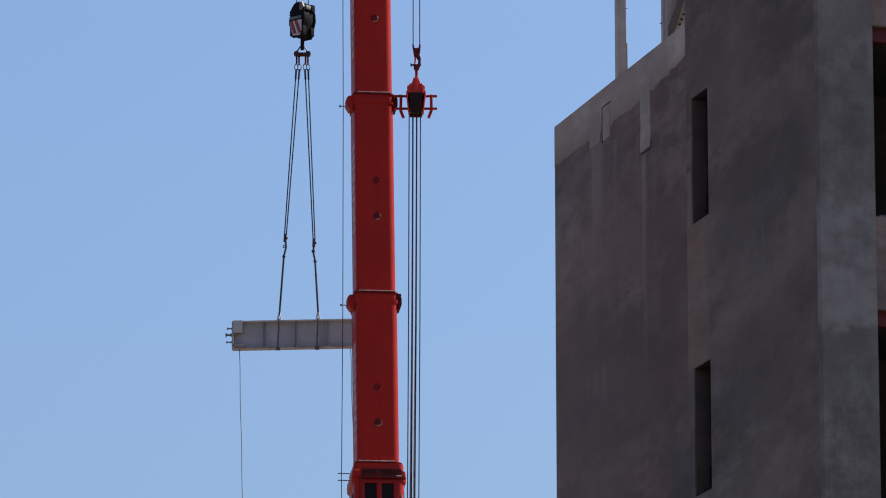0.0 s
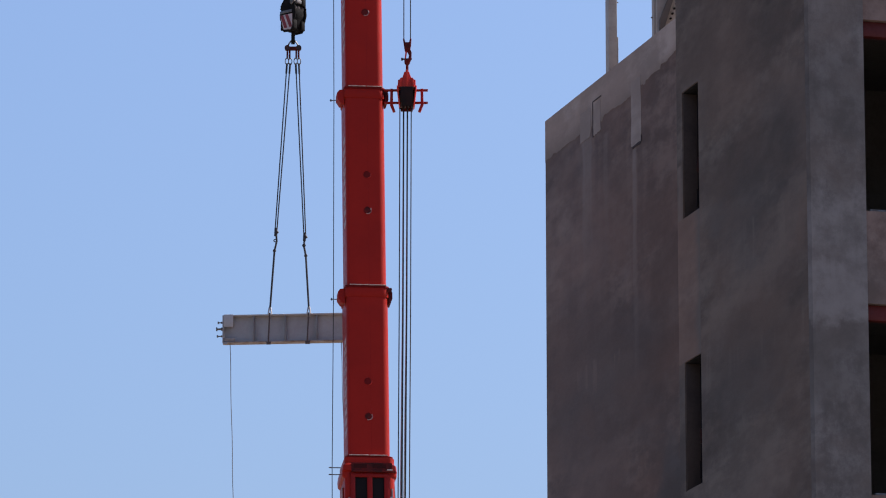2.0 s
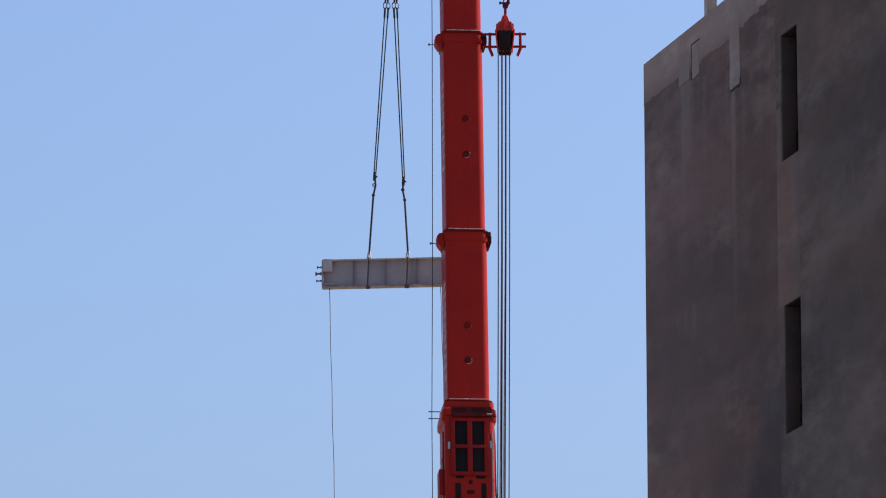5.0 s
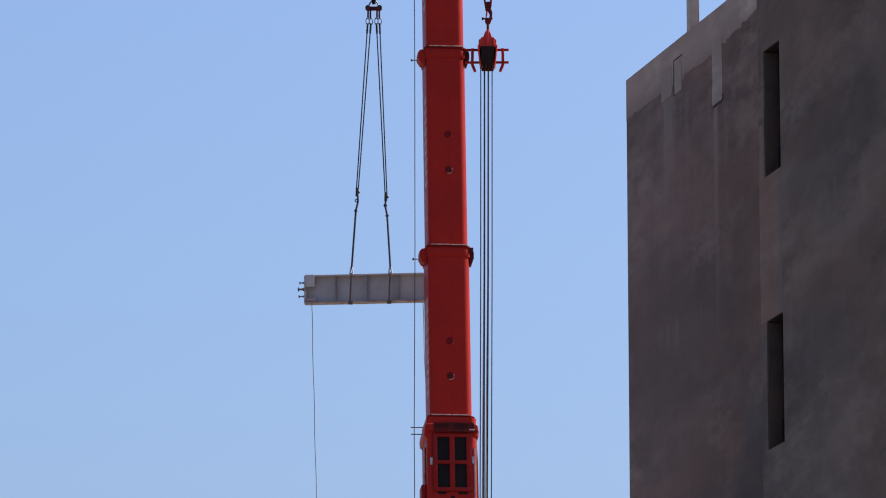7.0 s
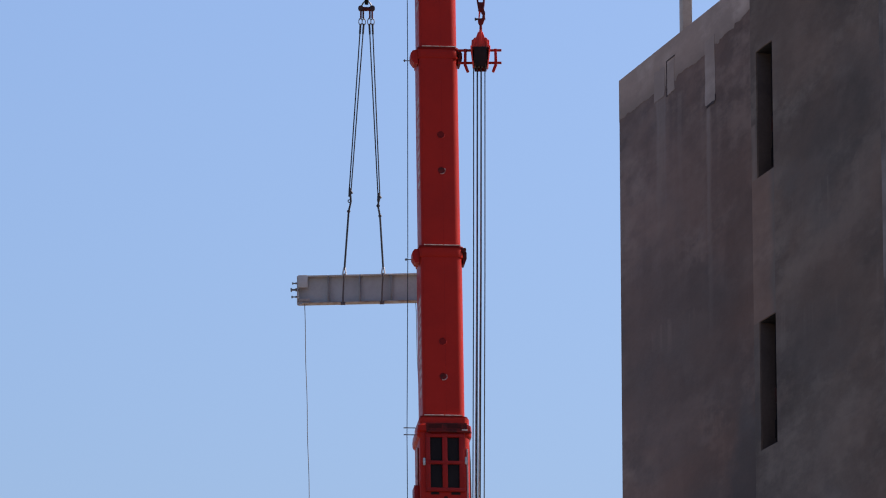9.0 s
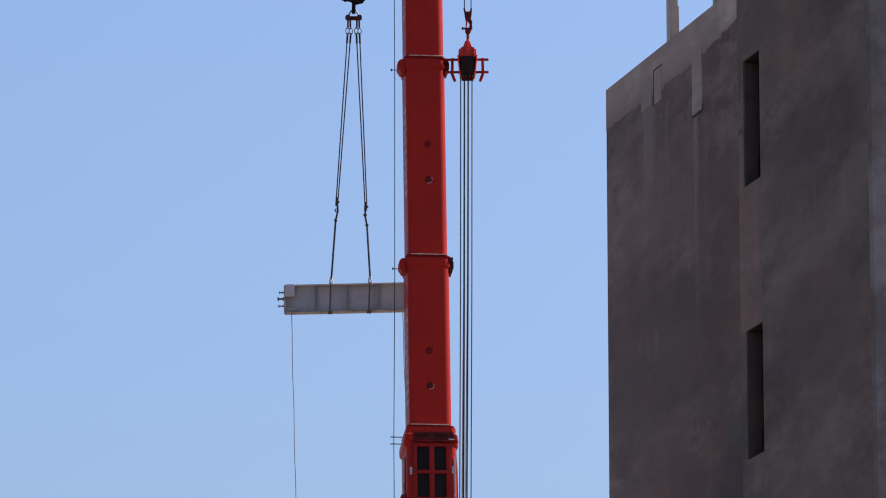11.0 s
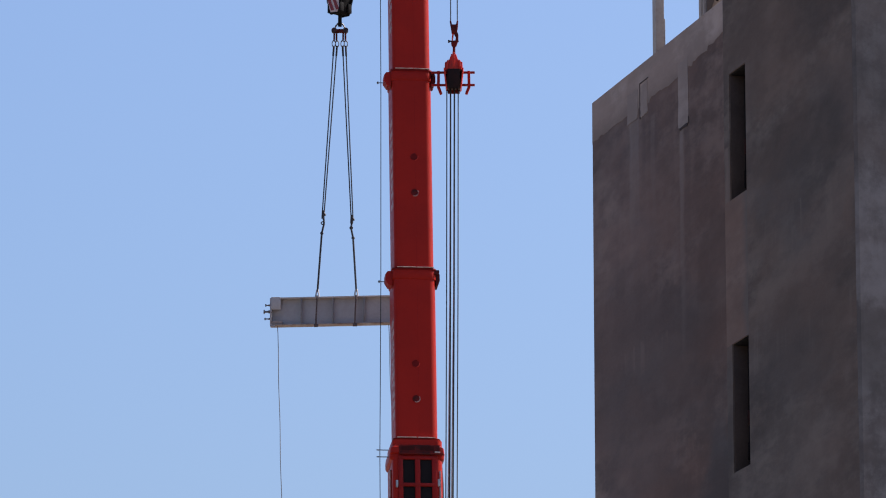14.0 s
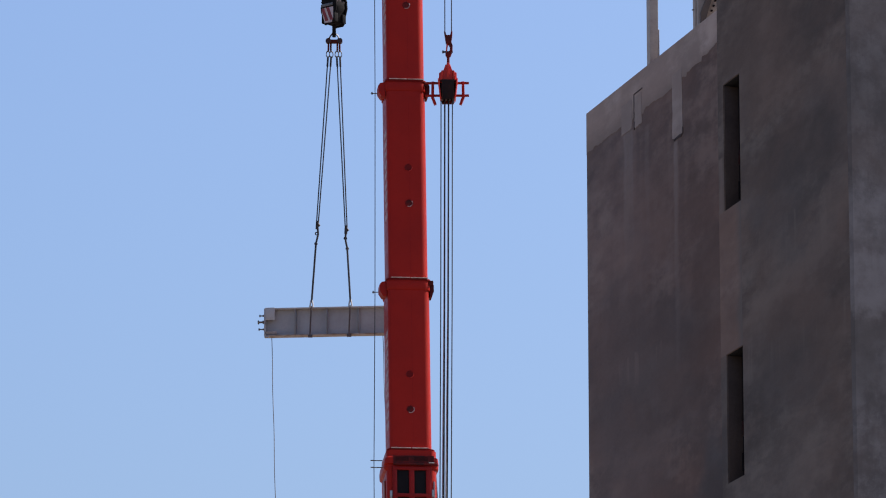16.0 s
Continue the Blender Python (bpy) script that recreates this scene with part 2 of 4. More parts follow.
M = {
    "wall": concrete("wall_concrete", (0.090, 0.060, 0.047), (0.219, 0.153, 0.121), (0.171, 0.099, 0.072), streak=0.6, slanting=0.12, drips=((21.2, 0.5, 0.2),),
                     stains=WALL_STAINS,
                     runs=((5.24, 5.72, 25.4, 22.6, 0.6), (2.74, 2.92, 24.55, 20.4, 0.75), (2.40, 2.66, 24.5, 21.8, -0.5), (4.85, 5.05, 25.3, 23.4, -0.4), (4.3, 4.5, 25.2, 22.6, 0.3), (0.45, 0.6, 25.4, 23.0, 0.25))),
    "tower": concrete("tower_concrete", (0.069, 0.054, 0.044), (0.168, 0.138, 0.114), (0.145, 0.100, 0.076), streak=0.4, slanting=0.12, drips=((21.7, 0.6, 0.2), (19.9, 0.5, 0.15)), stains=TOWER_STAINS,
                      runs=((0.10, 0.26, 23.6, 21.0, 0.95),)),
    "front": concrete("front_concrete", (0.084, 0.077, 0.073), (0.185, 0.174, 0.169), (0.128, 0.106, 0.094), streak=0.7, along=1.0, slanting=0.1,
                      drips=((20.7, 0.7, 0.4),), stains=((-5.9, 20.3, 3.0, 0.45, 0.0, "pale", 0.8), (-5.9, 21.2, 3.0, 0.6, 0.0, "pale", 0.35), (-5.9, 23.3, 3.0, 0.8, 0.0, "cool", 0.4), (-5.9, 19.0, 3.0, 0.8, 0.0, "cool", 0.4))),
    "infill": concrete("infill_mortar", (0.124, 0.085, 0.068), (0.212, 0.153, 0.124), (0.178, 0.110, 0.080), lifts=False, fade=(-0.85, -0.45, (0.118, 0.100, 0.087))),
    "spandrel": concrete("spandrel_render", (0.105, 0.076, 0.066), (0.20, 0.155, 0.138), (0.17, 0.105, 0.085), along=1.0, lifts=False),
    "plaster": concrete("pale_plaster", (0.247, 0.198, 0.170), (0.412, 0.342, 0.297), (0.304, 0.228, 0.190), streak=0.8, lifts=False, feather=(25.36, 25.98, (0.185, 0.145, 0.122))),
    "patch": concrete("fresh_mortar", (0.215, 0.178, 0.158), (0.33, 0.28, 0.25), (0.255, 0.20, 0.17), streak=0.9, lifts=False),
    "post": surface("post_grey", (0.36, 0.35, 0.34), (0.24, 0.22, 0.21), 0.75, coarse=1.5, bump=0.1),
    "inside": surface("raw_interior", (0.10, 0.095, 0.09), (0.06, 0.055, 0.05), 0.9),
    "lintel": surface("red_oxide", (0.09, 0.010, 0.010), (0.06, 0.010, 0.009), 0.6),
    "raw": surface("raw_steel", (0.115, 0.105, 0.10), (0.17, 0.155, 0.145), 0.7, coarse=2.0, shine=0.1),
    "sheet": surface("dark_sheet", (0.068, 0.062, 0.058), (0.100, 0.090, 0.084), 0.7, coarse=0.9, shine=0.1),
    # brown lining, darkened: shade inside the slots put into its colour
    "lining": surface("shade_lining", (0.075, 0.058, 0.051), (0.045, 0.036, 0.033), 0.8, coarse=1.5, shine=0.1),
    "joint_shade": surface("dark_joint_and_shadow", (0.035, 0.025, 0.025), (0.05, 0.04, 0.04), 0.95),
    "red": surface("crane_red", (0.335, 0.013, 0.005), (0.245, 0.010, 0.005), 0.42, coarse=0.7, fine=9, amount=0.5, bump=0.04, shine=0.12),
    "redframe": surface("frame_red", (0.27, 0.009, 0.005), (0.16, 0.007, 0.005), 0.45, coarse=1.5, amount=0.6, bump=0.05, shine=0.15),
    "guard": surface("guard_red", (0.34, 0.016, 0.010), (0.20, 0.012, 0.01), 0.5, coarse=3.0, shine=0.1),
    "redblock": surface("block_red", (0.60, 0.03, 0.012), (0.34, 0.016, 0.01), 0.42, coarse=3.0, bump=0.08),
    # darker copy of crane_red: shade at the collar lips put into colour
    "darkred": surface("shaded_lip_red", (0.16, 0.006, 0.005), (0.10, 0.006, 0.005), 0.55, coarse=2.0, shine=0.1),
    "dirtyred": surface("greasy_red", (0.14, 0.012, 0.010), (0.04, 0.012, 0.011), 0.6, coarse=5.0, amount=0.9, shine=0.08),
    "greasy": surface("greasy_iron", (0.05, 0.016, 0.014), (0.02, 0.014, 0.013), 0.5, coarse=5.0, amount=0.9),
    # near-black colour standing for shade inside holes and openings
    "hole": surface("opening_shade_black", (0.013, 0.011, 0.012), (0.022, 0.018, 0.018), 0.9, shine=0.05),
    "black": surface("black_paint", (0.007, 0.007, 0.007), (0.018, 0.017, 0.016), 0.85, coarse=4.0, amount=0.6, shine=0.08),
    "offwhite": surface("dirty_white", (0.50, 0.42, 0.41), (0.34, 0.27, 0.26), 0.55, coarse=4.0),
    "stripe": surface("stripe_red", (0.22, 0.03, 0.035), (0.15, 0.03, 0.03), 0.5, coarse=3.0),
    "plate": surface("bare_steel", (0.42, 0.41, 0.39), (0.26, 0.22, 0.19), 0.45, 0.7, coarse=4.0),
    # pale colour for the light caught by the hole rims
    "rim": surface("rim_glint", (0.48, 0.30, 0.27), (0.22, 0.05, 0.04), 0.6, coarse=9.0, amount=1.0),
    "strip": surface("dusty_strip", (0.62, 0.53, 0.47), (0.36, 0.22, 0.19), 0.7, coarse=5.0, amount=0.9, shine=0.1),
    "seam": surface("painted_seam", (0.24, 0.007, 0.005), (0.17, 0.006, 0.005), 0.5, coarse=3.0, shine=0.1),
    # worn pale steel; also paints the sunlit gleam on the base's right edge
    "rail": surface("worn_steel_and_gleam", (0.50, 0.36, 0.34), (0.30, 0.10, 0.09), 0.5, coarse=2.5, amount=0.8, shine=0.3),
    # near-black, so the slot heads stay shaded despite light bounced off the ground
    "soffit": surface("shade_soffit", (0.020, 0.020, 0.021), (0.012, 0.012, 0.013), 0.9, shine=0.05),
    "soot": surface("black_grease", (0.016, 0.012, 0.012), (0.030, 0.014, 0.013), 0.8, coarse=5.0, amount=0.8, shine=0.05),
    # dark red that paints shade into flat strips and slots
    "pit": surface("sunk_shade_red", (0.06, 0.010, 0.009), (0.03, 0.010, 0.009), 0.7, coarse=5.0, amount=0.9, shine=0.05),
    "lettering": surface("faded_white", (0.46, 0.36, 0.36), (0.28, 0.13, 0.13), 0.55, coarse=7.0, amount=1.0, shine=0.1),
    "steel": surface("dull_steel", (0.16, 0.155, 0.15), (0.09, 0.07, 0.06), 0.5, 0.6, coarse=6.0),
    "rope": surface("wire_rope", (0.022, 0.021, 0.021), (0.045, 0.042, 0.04), 0.6, 0.2, coarse=6.0, fine=60),
    # pale copy of wire_rope: sunlight on the lower ropes put into colour
    "greyrope": surface("sunlit_wire_rope", (0.58, 0.58, 0.58), (0.40, 0.39, 0.39), 0.5, 0.4, coarse=6.0, fine=60),
    "sling": surface("sling_steel", (0.030, 0.031, 0.036), (0.065, 0.06, 0.06), 0.6, 0.4, coarse=8.0, fine=50),
    "beam": surface("grey_primer", (0.36, 0.355, 0.36), (0.29, 0.28, 0.28), 0.6, coarse=1.6, fine=14, amount=0.7),
    # paler copy of grey_primer: light on the top flange, and the pale gusset
    "beamedge": surface("pale_lit_primer", (0.43, 0.42, 0.415), (0.34, 0.325, 0.315), 0.6, coarse=1.6),
    "webbing": surface("brown_webbing", (0.10, 0.075, 0.07), (0.06, 0.045, 0.042), 0.85, coarse=6.0, fine=60),
    # darker copy of grey_primer: shading at the stiffeners put into colour
    "beamdark": surface("shaded_primer", (0.23, 0.225, 0.23), (0.17, 0.16, 0.155), 0.7, coarse=2.0, amount=0.8),
    "rustedge": surface("rusty_primer", (0.33, 0.30, 0.285), (0.19, 0.13, 0.10), 0.7, coarse=3.0, amount=0.9),
    "cord": surface("fibre_cord", (0.16, 0.15, 0.14), (0.10, 0.09, 0.085), 0.9, fine=80),
    "ground": surface("gravel_ground", (0.15, 0.122, 0.096), (0.24, 0.197, 0.157), 0.95, coarse=0.15, fine=3.0, bump=0.4),
}


# ---- mesh helpers ----
def box(bm, lo, hi, bevel=0.0):
    """A box between two corners, with bevelled edges."""
    lo, hi = Vector(lo), Vector(hi)
    made = bmesh.ops.create_cube(bm, size=1.0, matrix=Matrix.Translation((lo + hi) / 2) @ Matrix.Diagonal((*(hi - lo), 1)))
    if bevel:
        edges = list({e for v in made["verts"] for e in v.link_edges})
        bmesh.ops.bevel(bm, geom=edges, offset=bevel, segments=2, affect="EDGES", profile=0.5)
    return bm


def rod(bm, a, b, r, r2=None, seg=12):
    """A round bar from a to b."""
    a, b = Vector(a), Vector(b)
    turn = (b - a).to_track_quat("Z", "Y").to_matrix().to_4x4()
    bmesh.ops.create_cone(bm, cap_ends=True, segments=seg, radius1=r, radius2=r if r2 is None else r2, depth=(b - a).length,
                          matrix=Matrix.Translation((a + b) / 2) @ turn)
    return bm


def prism(bm, outline, z0, z1, m=None, bevel=0.0):
    """A polygon in x, y drawn out from z0 to z1."""
    low = [bm.verts.new((x, y, z0)) for x, y in outline]
    top = [bm.verts.new((x, y, z1)) for x, y in outline]
    faces = [bm.faces.new(low[::-1]), bm.faces.new(top)]
    n = len(outline)
    faces += [bm.faces.new((low[i], low[(i + 1) % n], top[(i + 1) % n], top[i])) for i in range(n)]
    if m is not None:
        bmesh.ops.transform(bm, matrix=m, verts=low + top)
    bmesh.ops.recalc_face_normals(bm, faces=faces)
    if bevel:
        rims = [e for e in faces[0].edges] + [e for e in faces[1].edges]
        bmesh.ops.bevel(bm, geom=rims, offset=bevel, segments=2, affect="EDGES", profile=0.5)
    return bm


def ring(bm, centre, normal, r, tube, seg=18, around=8):
    """A torus."""
    turn = Vector(normal).to_track_quat("Z", "Y").to_matrix().to_4x4()
    m = Matrix.Translation(centre) @ turn
    grid = []
    for i in range(seg):
        a = 2 * math.pi * i / seg
        grid.append([bm.verts.new(m @ Vector(((r + tube * math.cos(b)) * math.cos(a), (r + tube * math.cos(b)) * math.sin(a), tube * math.sin(b))))
                     for b in (2 * math.pi * j / around for j in range(around))])
    for i in range(seg):
        for j in range(around):
            bm.faces.new((grid[i][j], grid[(i + 1) % seg][j], grid[(i + 1) % seg][(j + 1) % around], grid[i][(j + 1) % around]))
    return bm


def tube(bm, points, r, seg=8):
    """A round cord along points."""
    points = [Vector(p) for p in points]
    rows = []
    for i, p in enumerate(points):
        way = (points[min(i + 1, len(points) - 1)] - points[max(i - 1, 0)]).normalized()
        side = way.orthogonal().normalized() if not rows else (side - way * side.dot(way)).normalized()
        up = way.cross(side)
        rows.append([bm.verts.new(p + r * (math.cos(a) * side + math.sin(a) * up)) for a in (2 * math.pi * j / seg for j in range(seg))])
    for a, b in zip(rows, rows[1:]):
        for j in range(seg):
            bm.faces.new((a[j], a[(j + 1) % seg], b[(j + 1) % seg], b[j]))
    bm.faces.new(rows[0][::-1])
    bm.faces.new(rows[-1])
    return bm


def rounded(w, d, r, seg=5):
    """Outline of a rounded rectangle, w by d."""
    out = []
    for cx, cy, a0 in ((w / 2 - r, d / 2 - r, 0), (-w / 2 + r, d / 2 - r, 90), (-w / 2 + r, -d / 2 + r, 180), (w / 2 - r, -d / 2 + r, 270)):
        out += [(cx + r * math.cos(radians(a0 + 90 * k / seg)), cy + r * math.sin(radians(a0 + 90 * k / seg))) for k in range(seg + 1)]
    return out


def B():
    return bmesh.new()


def part(name, bm, material, parent=None, label="", m=None):
    """Links a bmesh as one mesh object, under a thing or a part."""
    me = bpy.data.meshes.new(name)
    bmesh.ops.recalc_face_normals(bm, faces=bm.faces[:])
    bm.to_mesh(me)
    bm.free()
    me.polygons.foreach_set("use_smooth", [True] * len(me.polygons))
    me.set_sharp_from_angle(angle=radians(32))
    me.materials.append(M[material])
    ob = new(name, me)
    ob.parent = parent
    if m is not None:
        ob.matrix_basis = m
    if label:
        tagged(ob, label)
    return ob


def thing(name, m, label, category, group="", kind=""):
    """An empty at a thing's base, which parents its parts."""
    ob = new(name)
    ob.empty_display_size = 0.3
    ob.matrix_basis = m
    return tagged(ob, label, category, group, kind)


# ---- ground ----
gb = B()
bmesh.ops.create_grid(gb, x_segments=40, y_segments=40, size=4000)
tagged(part("ground", gb, "ground"), "pale compacted gravel of a building site", "ground", kind="structure")

# ---- concrete building: local x into the building, local y along the side wall, away ----
house = thing("concrete_building", pose(4.089, 90, 0, 0, 0, 16.2),
              "raw dark concrete shell with a tall stair tower, under construction", "building")
FRONT, JOINT, FAR, ROOF, TOP = -5.93, 0.30, 7.88, 26.27, 33.0
SLOTS = ((18.17, 20.30), (22.70, 24.83))  # sill and head of the slot windows
S0, S1 = -0.80, 0.02
OPENS = ((17.12, 20.10), (21.56, 24.61))  # sill and head of the large openings

bm = B()  # side wall of the low part, flush ribs of its formwork
box(bm, (0.1, JOINT, 0), (0.5, FAR, ROOF), 0.012)
side_wall = part("wall", bm, "wall", house, "dark brown stained concrete wall with pale runs")
bm = B()
box(bm, (0.5, FAR - 0.3, 0), (12, FAR, ROOF))
part("wall", bm, "wall", house)
bm = B()
box(bm, (11.7, FRONT + 0.3, 0), (12, FAR - 0.3, ROOF))
part("wall", bm, "wall", house)
part("tower_wall", box(B(), (11.7, FRONT, ROOF + 0.002), (12, JOINT, TOP)), "wall", house)
bm = B()
box(bm, (0.5, JOINT, 25.7), (11.7, FAR - 0.3, 25.95))
part("roof", bm, "plaster", house)

# tower side wall, thick, open at the slots
zs = [0] + [z for s in SLOTS for z in s] + [TOP]
walls = [("tower", (0, FRONT + 0.05, 0), (0.3, S0, TOP))]
walls += [("tower", (0, S1, z0), (0.3, JOINT, z1)) for z0, z1 in SLOTS]
walls += [("infill" if 20 < z0 < 24 else "tower", (0, S0, z0), (0.3, JOINT, z1)) for z0, z1 in zip(zs[::2], zs[1::2])]
for mt, lo, hi in walls:
    part("tower_wall", box(B(), lo, hi), mt, house, "grey stained concrete tower wall" if mt == "tower" else "brownish mortar infill between slot windows")
bm = B()  # chamfered corner pier
prism(bm, [(0, FRONT + 0.05), (0.05, FRONT), (0.95, FRONT), (0.95, FRONT + 0.3), (0.302, FRONT + 0.3), (0.302, FRONT + 0.05)], 0, TOP)
pier = part("corner_pier", bm, "front", house, "bluish grey concrete pier with pale lime bloom")
bm = B()  # front wall right of the pier, between and beside the openings
part("front_wall", box(bm, (5.2, FRONT, 0), (11.7, FRONT + 0.3, TOP)), "front", house)
ws = [0] + [z for s in OPENS for z in s] + [TOP]
for z0, z1 in zip(ws[::2], ws[1::2]):
    part("spandrel", box(B(), (0.95, FRONT + 0.02, z0), (5.2, FRONT + 0.3, z1)), "spandrel", house, "pinkish brown masonry spandrel")
bm = B()
box(bm, (0.3, JOINT - 0.3, 0), (11.7, JOINT, TOP))
part("tower_wall", bm, "inside", house)
for z in (16.3, 20.62, 25.1, TOP - 0.3):
    bm = B()
    box(bm, (0.3, FRONT + 0.3, z), (11.7, JOINT - 0.3, z + 0.3))
    part("floor_slab", bm, "inside", house)
for z0, z1 in OPENS:
    bm = B()
    box(bm, (0.953, FRONT + 0.12, z1 - 0.24), (5.197, FRONT + 0.28, z1 - 0.003), 0.01)
    part("lintel", bm, "lintel", house, "dark red painted lintel")
    bm = B()
    box(bm, (1.05, FRONT + 0.10, z0), (5.1, FRONT + 0.16, z0 + 0.05), 0.01)
    part("sill_rail", bm, "steel", house)

# slot windows deep in the wall; stepped jamb and lining painted dark as shade
for z0, z1 in SLOTS:
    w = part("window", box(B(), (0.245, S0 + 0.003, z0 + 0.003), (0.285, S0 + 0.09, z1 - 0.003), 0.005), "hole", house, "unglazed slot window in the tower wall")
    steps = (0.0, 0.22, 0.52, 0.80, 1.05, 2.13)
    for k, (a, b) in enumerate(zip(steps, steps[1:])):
        # black steps on the far jamb stand for the unlit interior
        part("jamb_shade_block", box(B(), (0.255 - 0.018 * (k % 2), S1 - 0.05, z0 + 0.003 + a), (0.298, S1 - 0.003, z0 + b - 0.003), 0.004), "greasy" if k == 3 else "hole", w)
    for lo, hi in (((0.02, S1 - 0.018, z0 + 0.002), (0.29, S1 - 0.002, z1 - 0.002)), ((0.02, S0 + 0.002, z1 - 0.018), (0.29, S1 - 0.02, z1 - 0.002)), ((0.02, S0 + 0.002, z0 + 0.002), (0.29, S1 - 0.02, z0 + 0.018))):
        part("lining", box(B(), lo, hi, 0.003), "soffit" if lo[2] > z0 + 1 else "lining", w, "dark brown window lining, darkened for the slot's shade")
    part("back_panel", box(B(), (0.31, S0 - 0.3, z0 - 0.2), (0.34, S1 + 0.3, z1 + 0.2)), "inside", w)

# pale plaster band under the roof edge, with a ragged lower edge
random.seed(4)
ys = [JOINT + 0.006 + (FAR - JOINT - 0.012) * k / 170 for k in range(171)]
lows = []
for k, y in enumerate(ys):
    base = 25.58 if y > 2.9 else (25.66 if y > 1.4 else 25.74)
    if 4.55 < y < 4.75 or 2.2 < y < 2.45:
        base -= 0.05
    lows.append(base - 0.05 + 0.06 * noise.noise((y * 1.3, 0, 0)) + 0.035 * noise.noise((y * 5.1, 3, 0)) + random.uniform(-0.008, 0.008))
bm = B()
outline = [(y, z) for y, z in zip(ys, lows)] + [(FAR - 0.006, ROOF - 0.006), (JOINT + 0.006, ROOF - 0.006)]
TURN = Matrix(((0, 0, 1, 0), (1, 0, 0, 0), (0, 1, 0, 0), (0, 0, 0, 1)))  # polygon x, y, depth -> local y, z, x
prism(bm, outline, 0.0968, 0.12, TURN)
part("plaster_band", bm, "plaster", house, "pale plaster band under the roof edge")


def ragged(y0, y1, z0, z1, seed):
    """A hand-laid mortar patch on the side wall with uneven edges."""
    rnd = random.Random(seed)
    pts, n = [], 7
    for a, b in (((y0, z0), (y1, z0)), ((y1, z0), (y1, z1)), ((y1, z1), (y0, z1)), ((y0, z1), (y0, z0))):
        for k in range(n):
            s = k / n
            pts.append((a[0] + (b[0] - a[0]) * s + rnd.uniform(-0.02, 0.02), a[1] + (b[1] - a[1]) * s + rnd.uniform(-0.015, 0.015)))
    return prism(B(), pts, 0.0925, 0.11, TURN)


for i, (y0, y1, z0, z1) in enumerate(((5.22, 5.80, 25.36, 25.88), (4.66, 5.07, 25.33, 25.88), (2.44, 2.98, 24.62, 25.74))):
    part("mortar_patch", ragged(y0, y1, z0, z1, i), "patch", house, "pale fresh mortar patch")
bm = B()  # dark joint round the second patch, and a dark sliver painted as shadow below the third
box(bm, (0.088, 5.078, 25.30), (0.12, 5.10, 25.94))
box(bm, (0.088, 4.62, 25.922), (0.12, 5.10, 25.94))
part("joint_and_shadow", bm, "joint_shade", house)
# dark slivers: the third patch's shadow drawn as shapes
bm = B()
prism(bm, [(2.44, 24.61), (2.52, 24.565), (2.72, 24.585), (2.9, 24.57), (2.92, 24.61), (2.60, 24.625)], 0.09, 0.12, TURN)
part("joint_and_shadow", bm, "joint_shade", house)
bm = B()
prism(bm, [(2.415, 24.60), (2.44, 24.60), (2.445, 24.72), (2.42, 24.70)], 0.09, 0.12, TURN)
part("joint_and_shadow", bm, "joint_shade", house)
bm = B()  # small pale tie-hole plug low on the wall
rod(bm, (0.08, 2.6, 17.75), (0.12, 2.6, 17.75), 0.02)
part("tie_plug", bm, "patch", house)

# ---- roof posts and formwork on the wall head ----
post = thing("roof_post", house.matrix_basis @ pose(0.2, 4.32, ROOF), "slim grey post standing on the roof edge", "post")
bm = B()
box(bm, (-0.085, -0.09, 0), (0.07, 0.09, 3.4), 0.008)
part("shaft", bm, "post", post)
bm = B()
box(bm, (-0.085, -0.10, 0), (0.10, 0.10, 0.012), 0.003)
part("base_plate", bm, "steel", post)
for z in (0.42, 1.25, 2.1):
    bm = B()
    rod(bm, (0.065, -0.05, z), (0.102, -0.05, z), 0.011)
    part("bolt", bm, "steel", post)
bm = B()
box(bm, (0.072, -0.088, 0.0), (0.09, 0.0, 0.62), 0.003)
part("splice_plate", bm, "post", post)

prop = thing("formwork_panel", house.matrix_basis @ pose(0.1, 1.7, ROOF), "grey formwork panel with a raking steel brace on the roof edge", "formwork")
bm = B()
box(bm, (0.03, 0.13, 0), (0.10, 0.23, 3.0), 0.006)
part("edge_post", bm, "post", prop)
for z in (0.34, 1.2):
    bm = B()
    rod(bm, (0.0, 0.18, z), (0.04, 0.18, z), 0.011)
    part("bolt", bm, "steel", prop)
bm = B()
box(bm, (0.055, 0.03, 0), (0.40, 0.07, 3.0), 0.006)
part("panel", bm, "post", prop)
bm = B()
prism(bm, [(0.085, 0.02), (0.15, 0.06), (0.36, 0.72), (0.62, 1.6), (0.54, 1.6), (0.25, 0.66), (0.085, 0.24)], -0.025, 0.025, Matrix(((1, 0, 0, 0), (0, 0, 1, 0), (0, 1, 0, 0), (0, 0, 0, 1))))
part("brace", bm, "raw", prop, "dark raking steel brace")
for k in range(4):
    bm = B()
    rod(bm, (0.29 + 0.035 * k, -0.015, 0.30 + 0.09 * k), (0.29 + 0.035 * k, 0.03, 0.30 + 0.09 * k), 0.016)
    part("bolt_hole", bm, "hole", prop)

# ---- annex block against the side wall ----
annex = thing("annex_block", house.matrix_basis @ pose(0, 0, 0), "small plastered annex with a dark sheet front beside the concrete wall", "annex")
bm = B()
box(bm, (-1.50, 0.93, 0), (0.096, 2.58, 16.699), 0.012)
part("body", bm, "plaster", annex)
bm = B()
box(bm, (-1.515, 0.86, 0), (0.094, 0.928, 16.69), 0.006)
part("front_panel", bm, "sheet", annex, "dark sheet metal front")
bm = B()
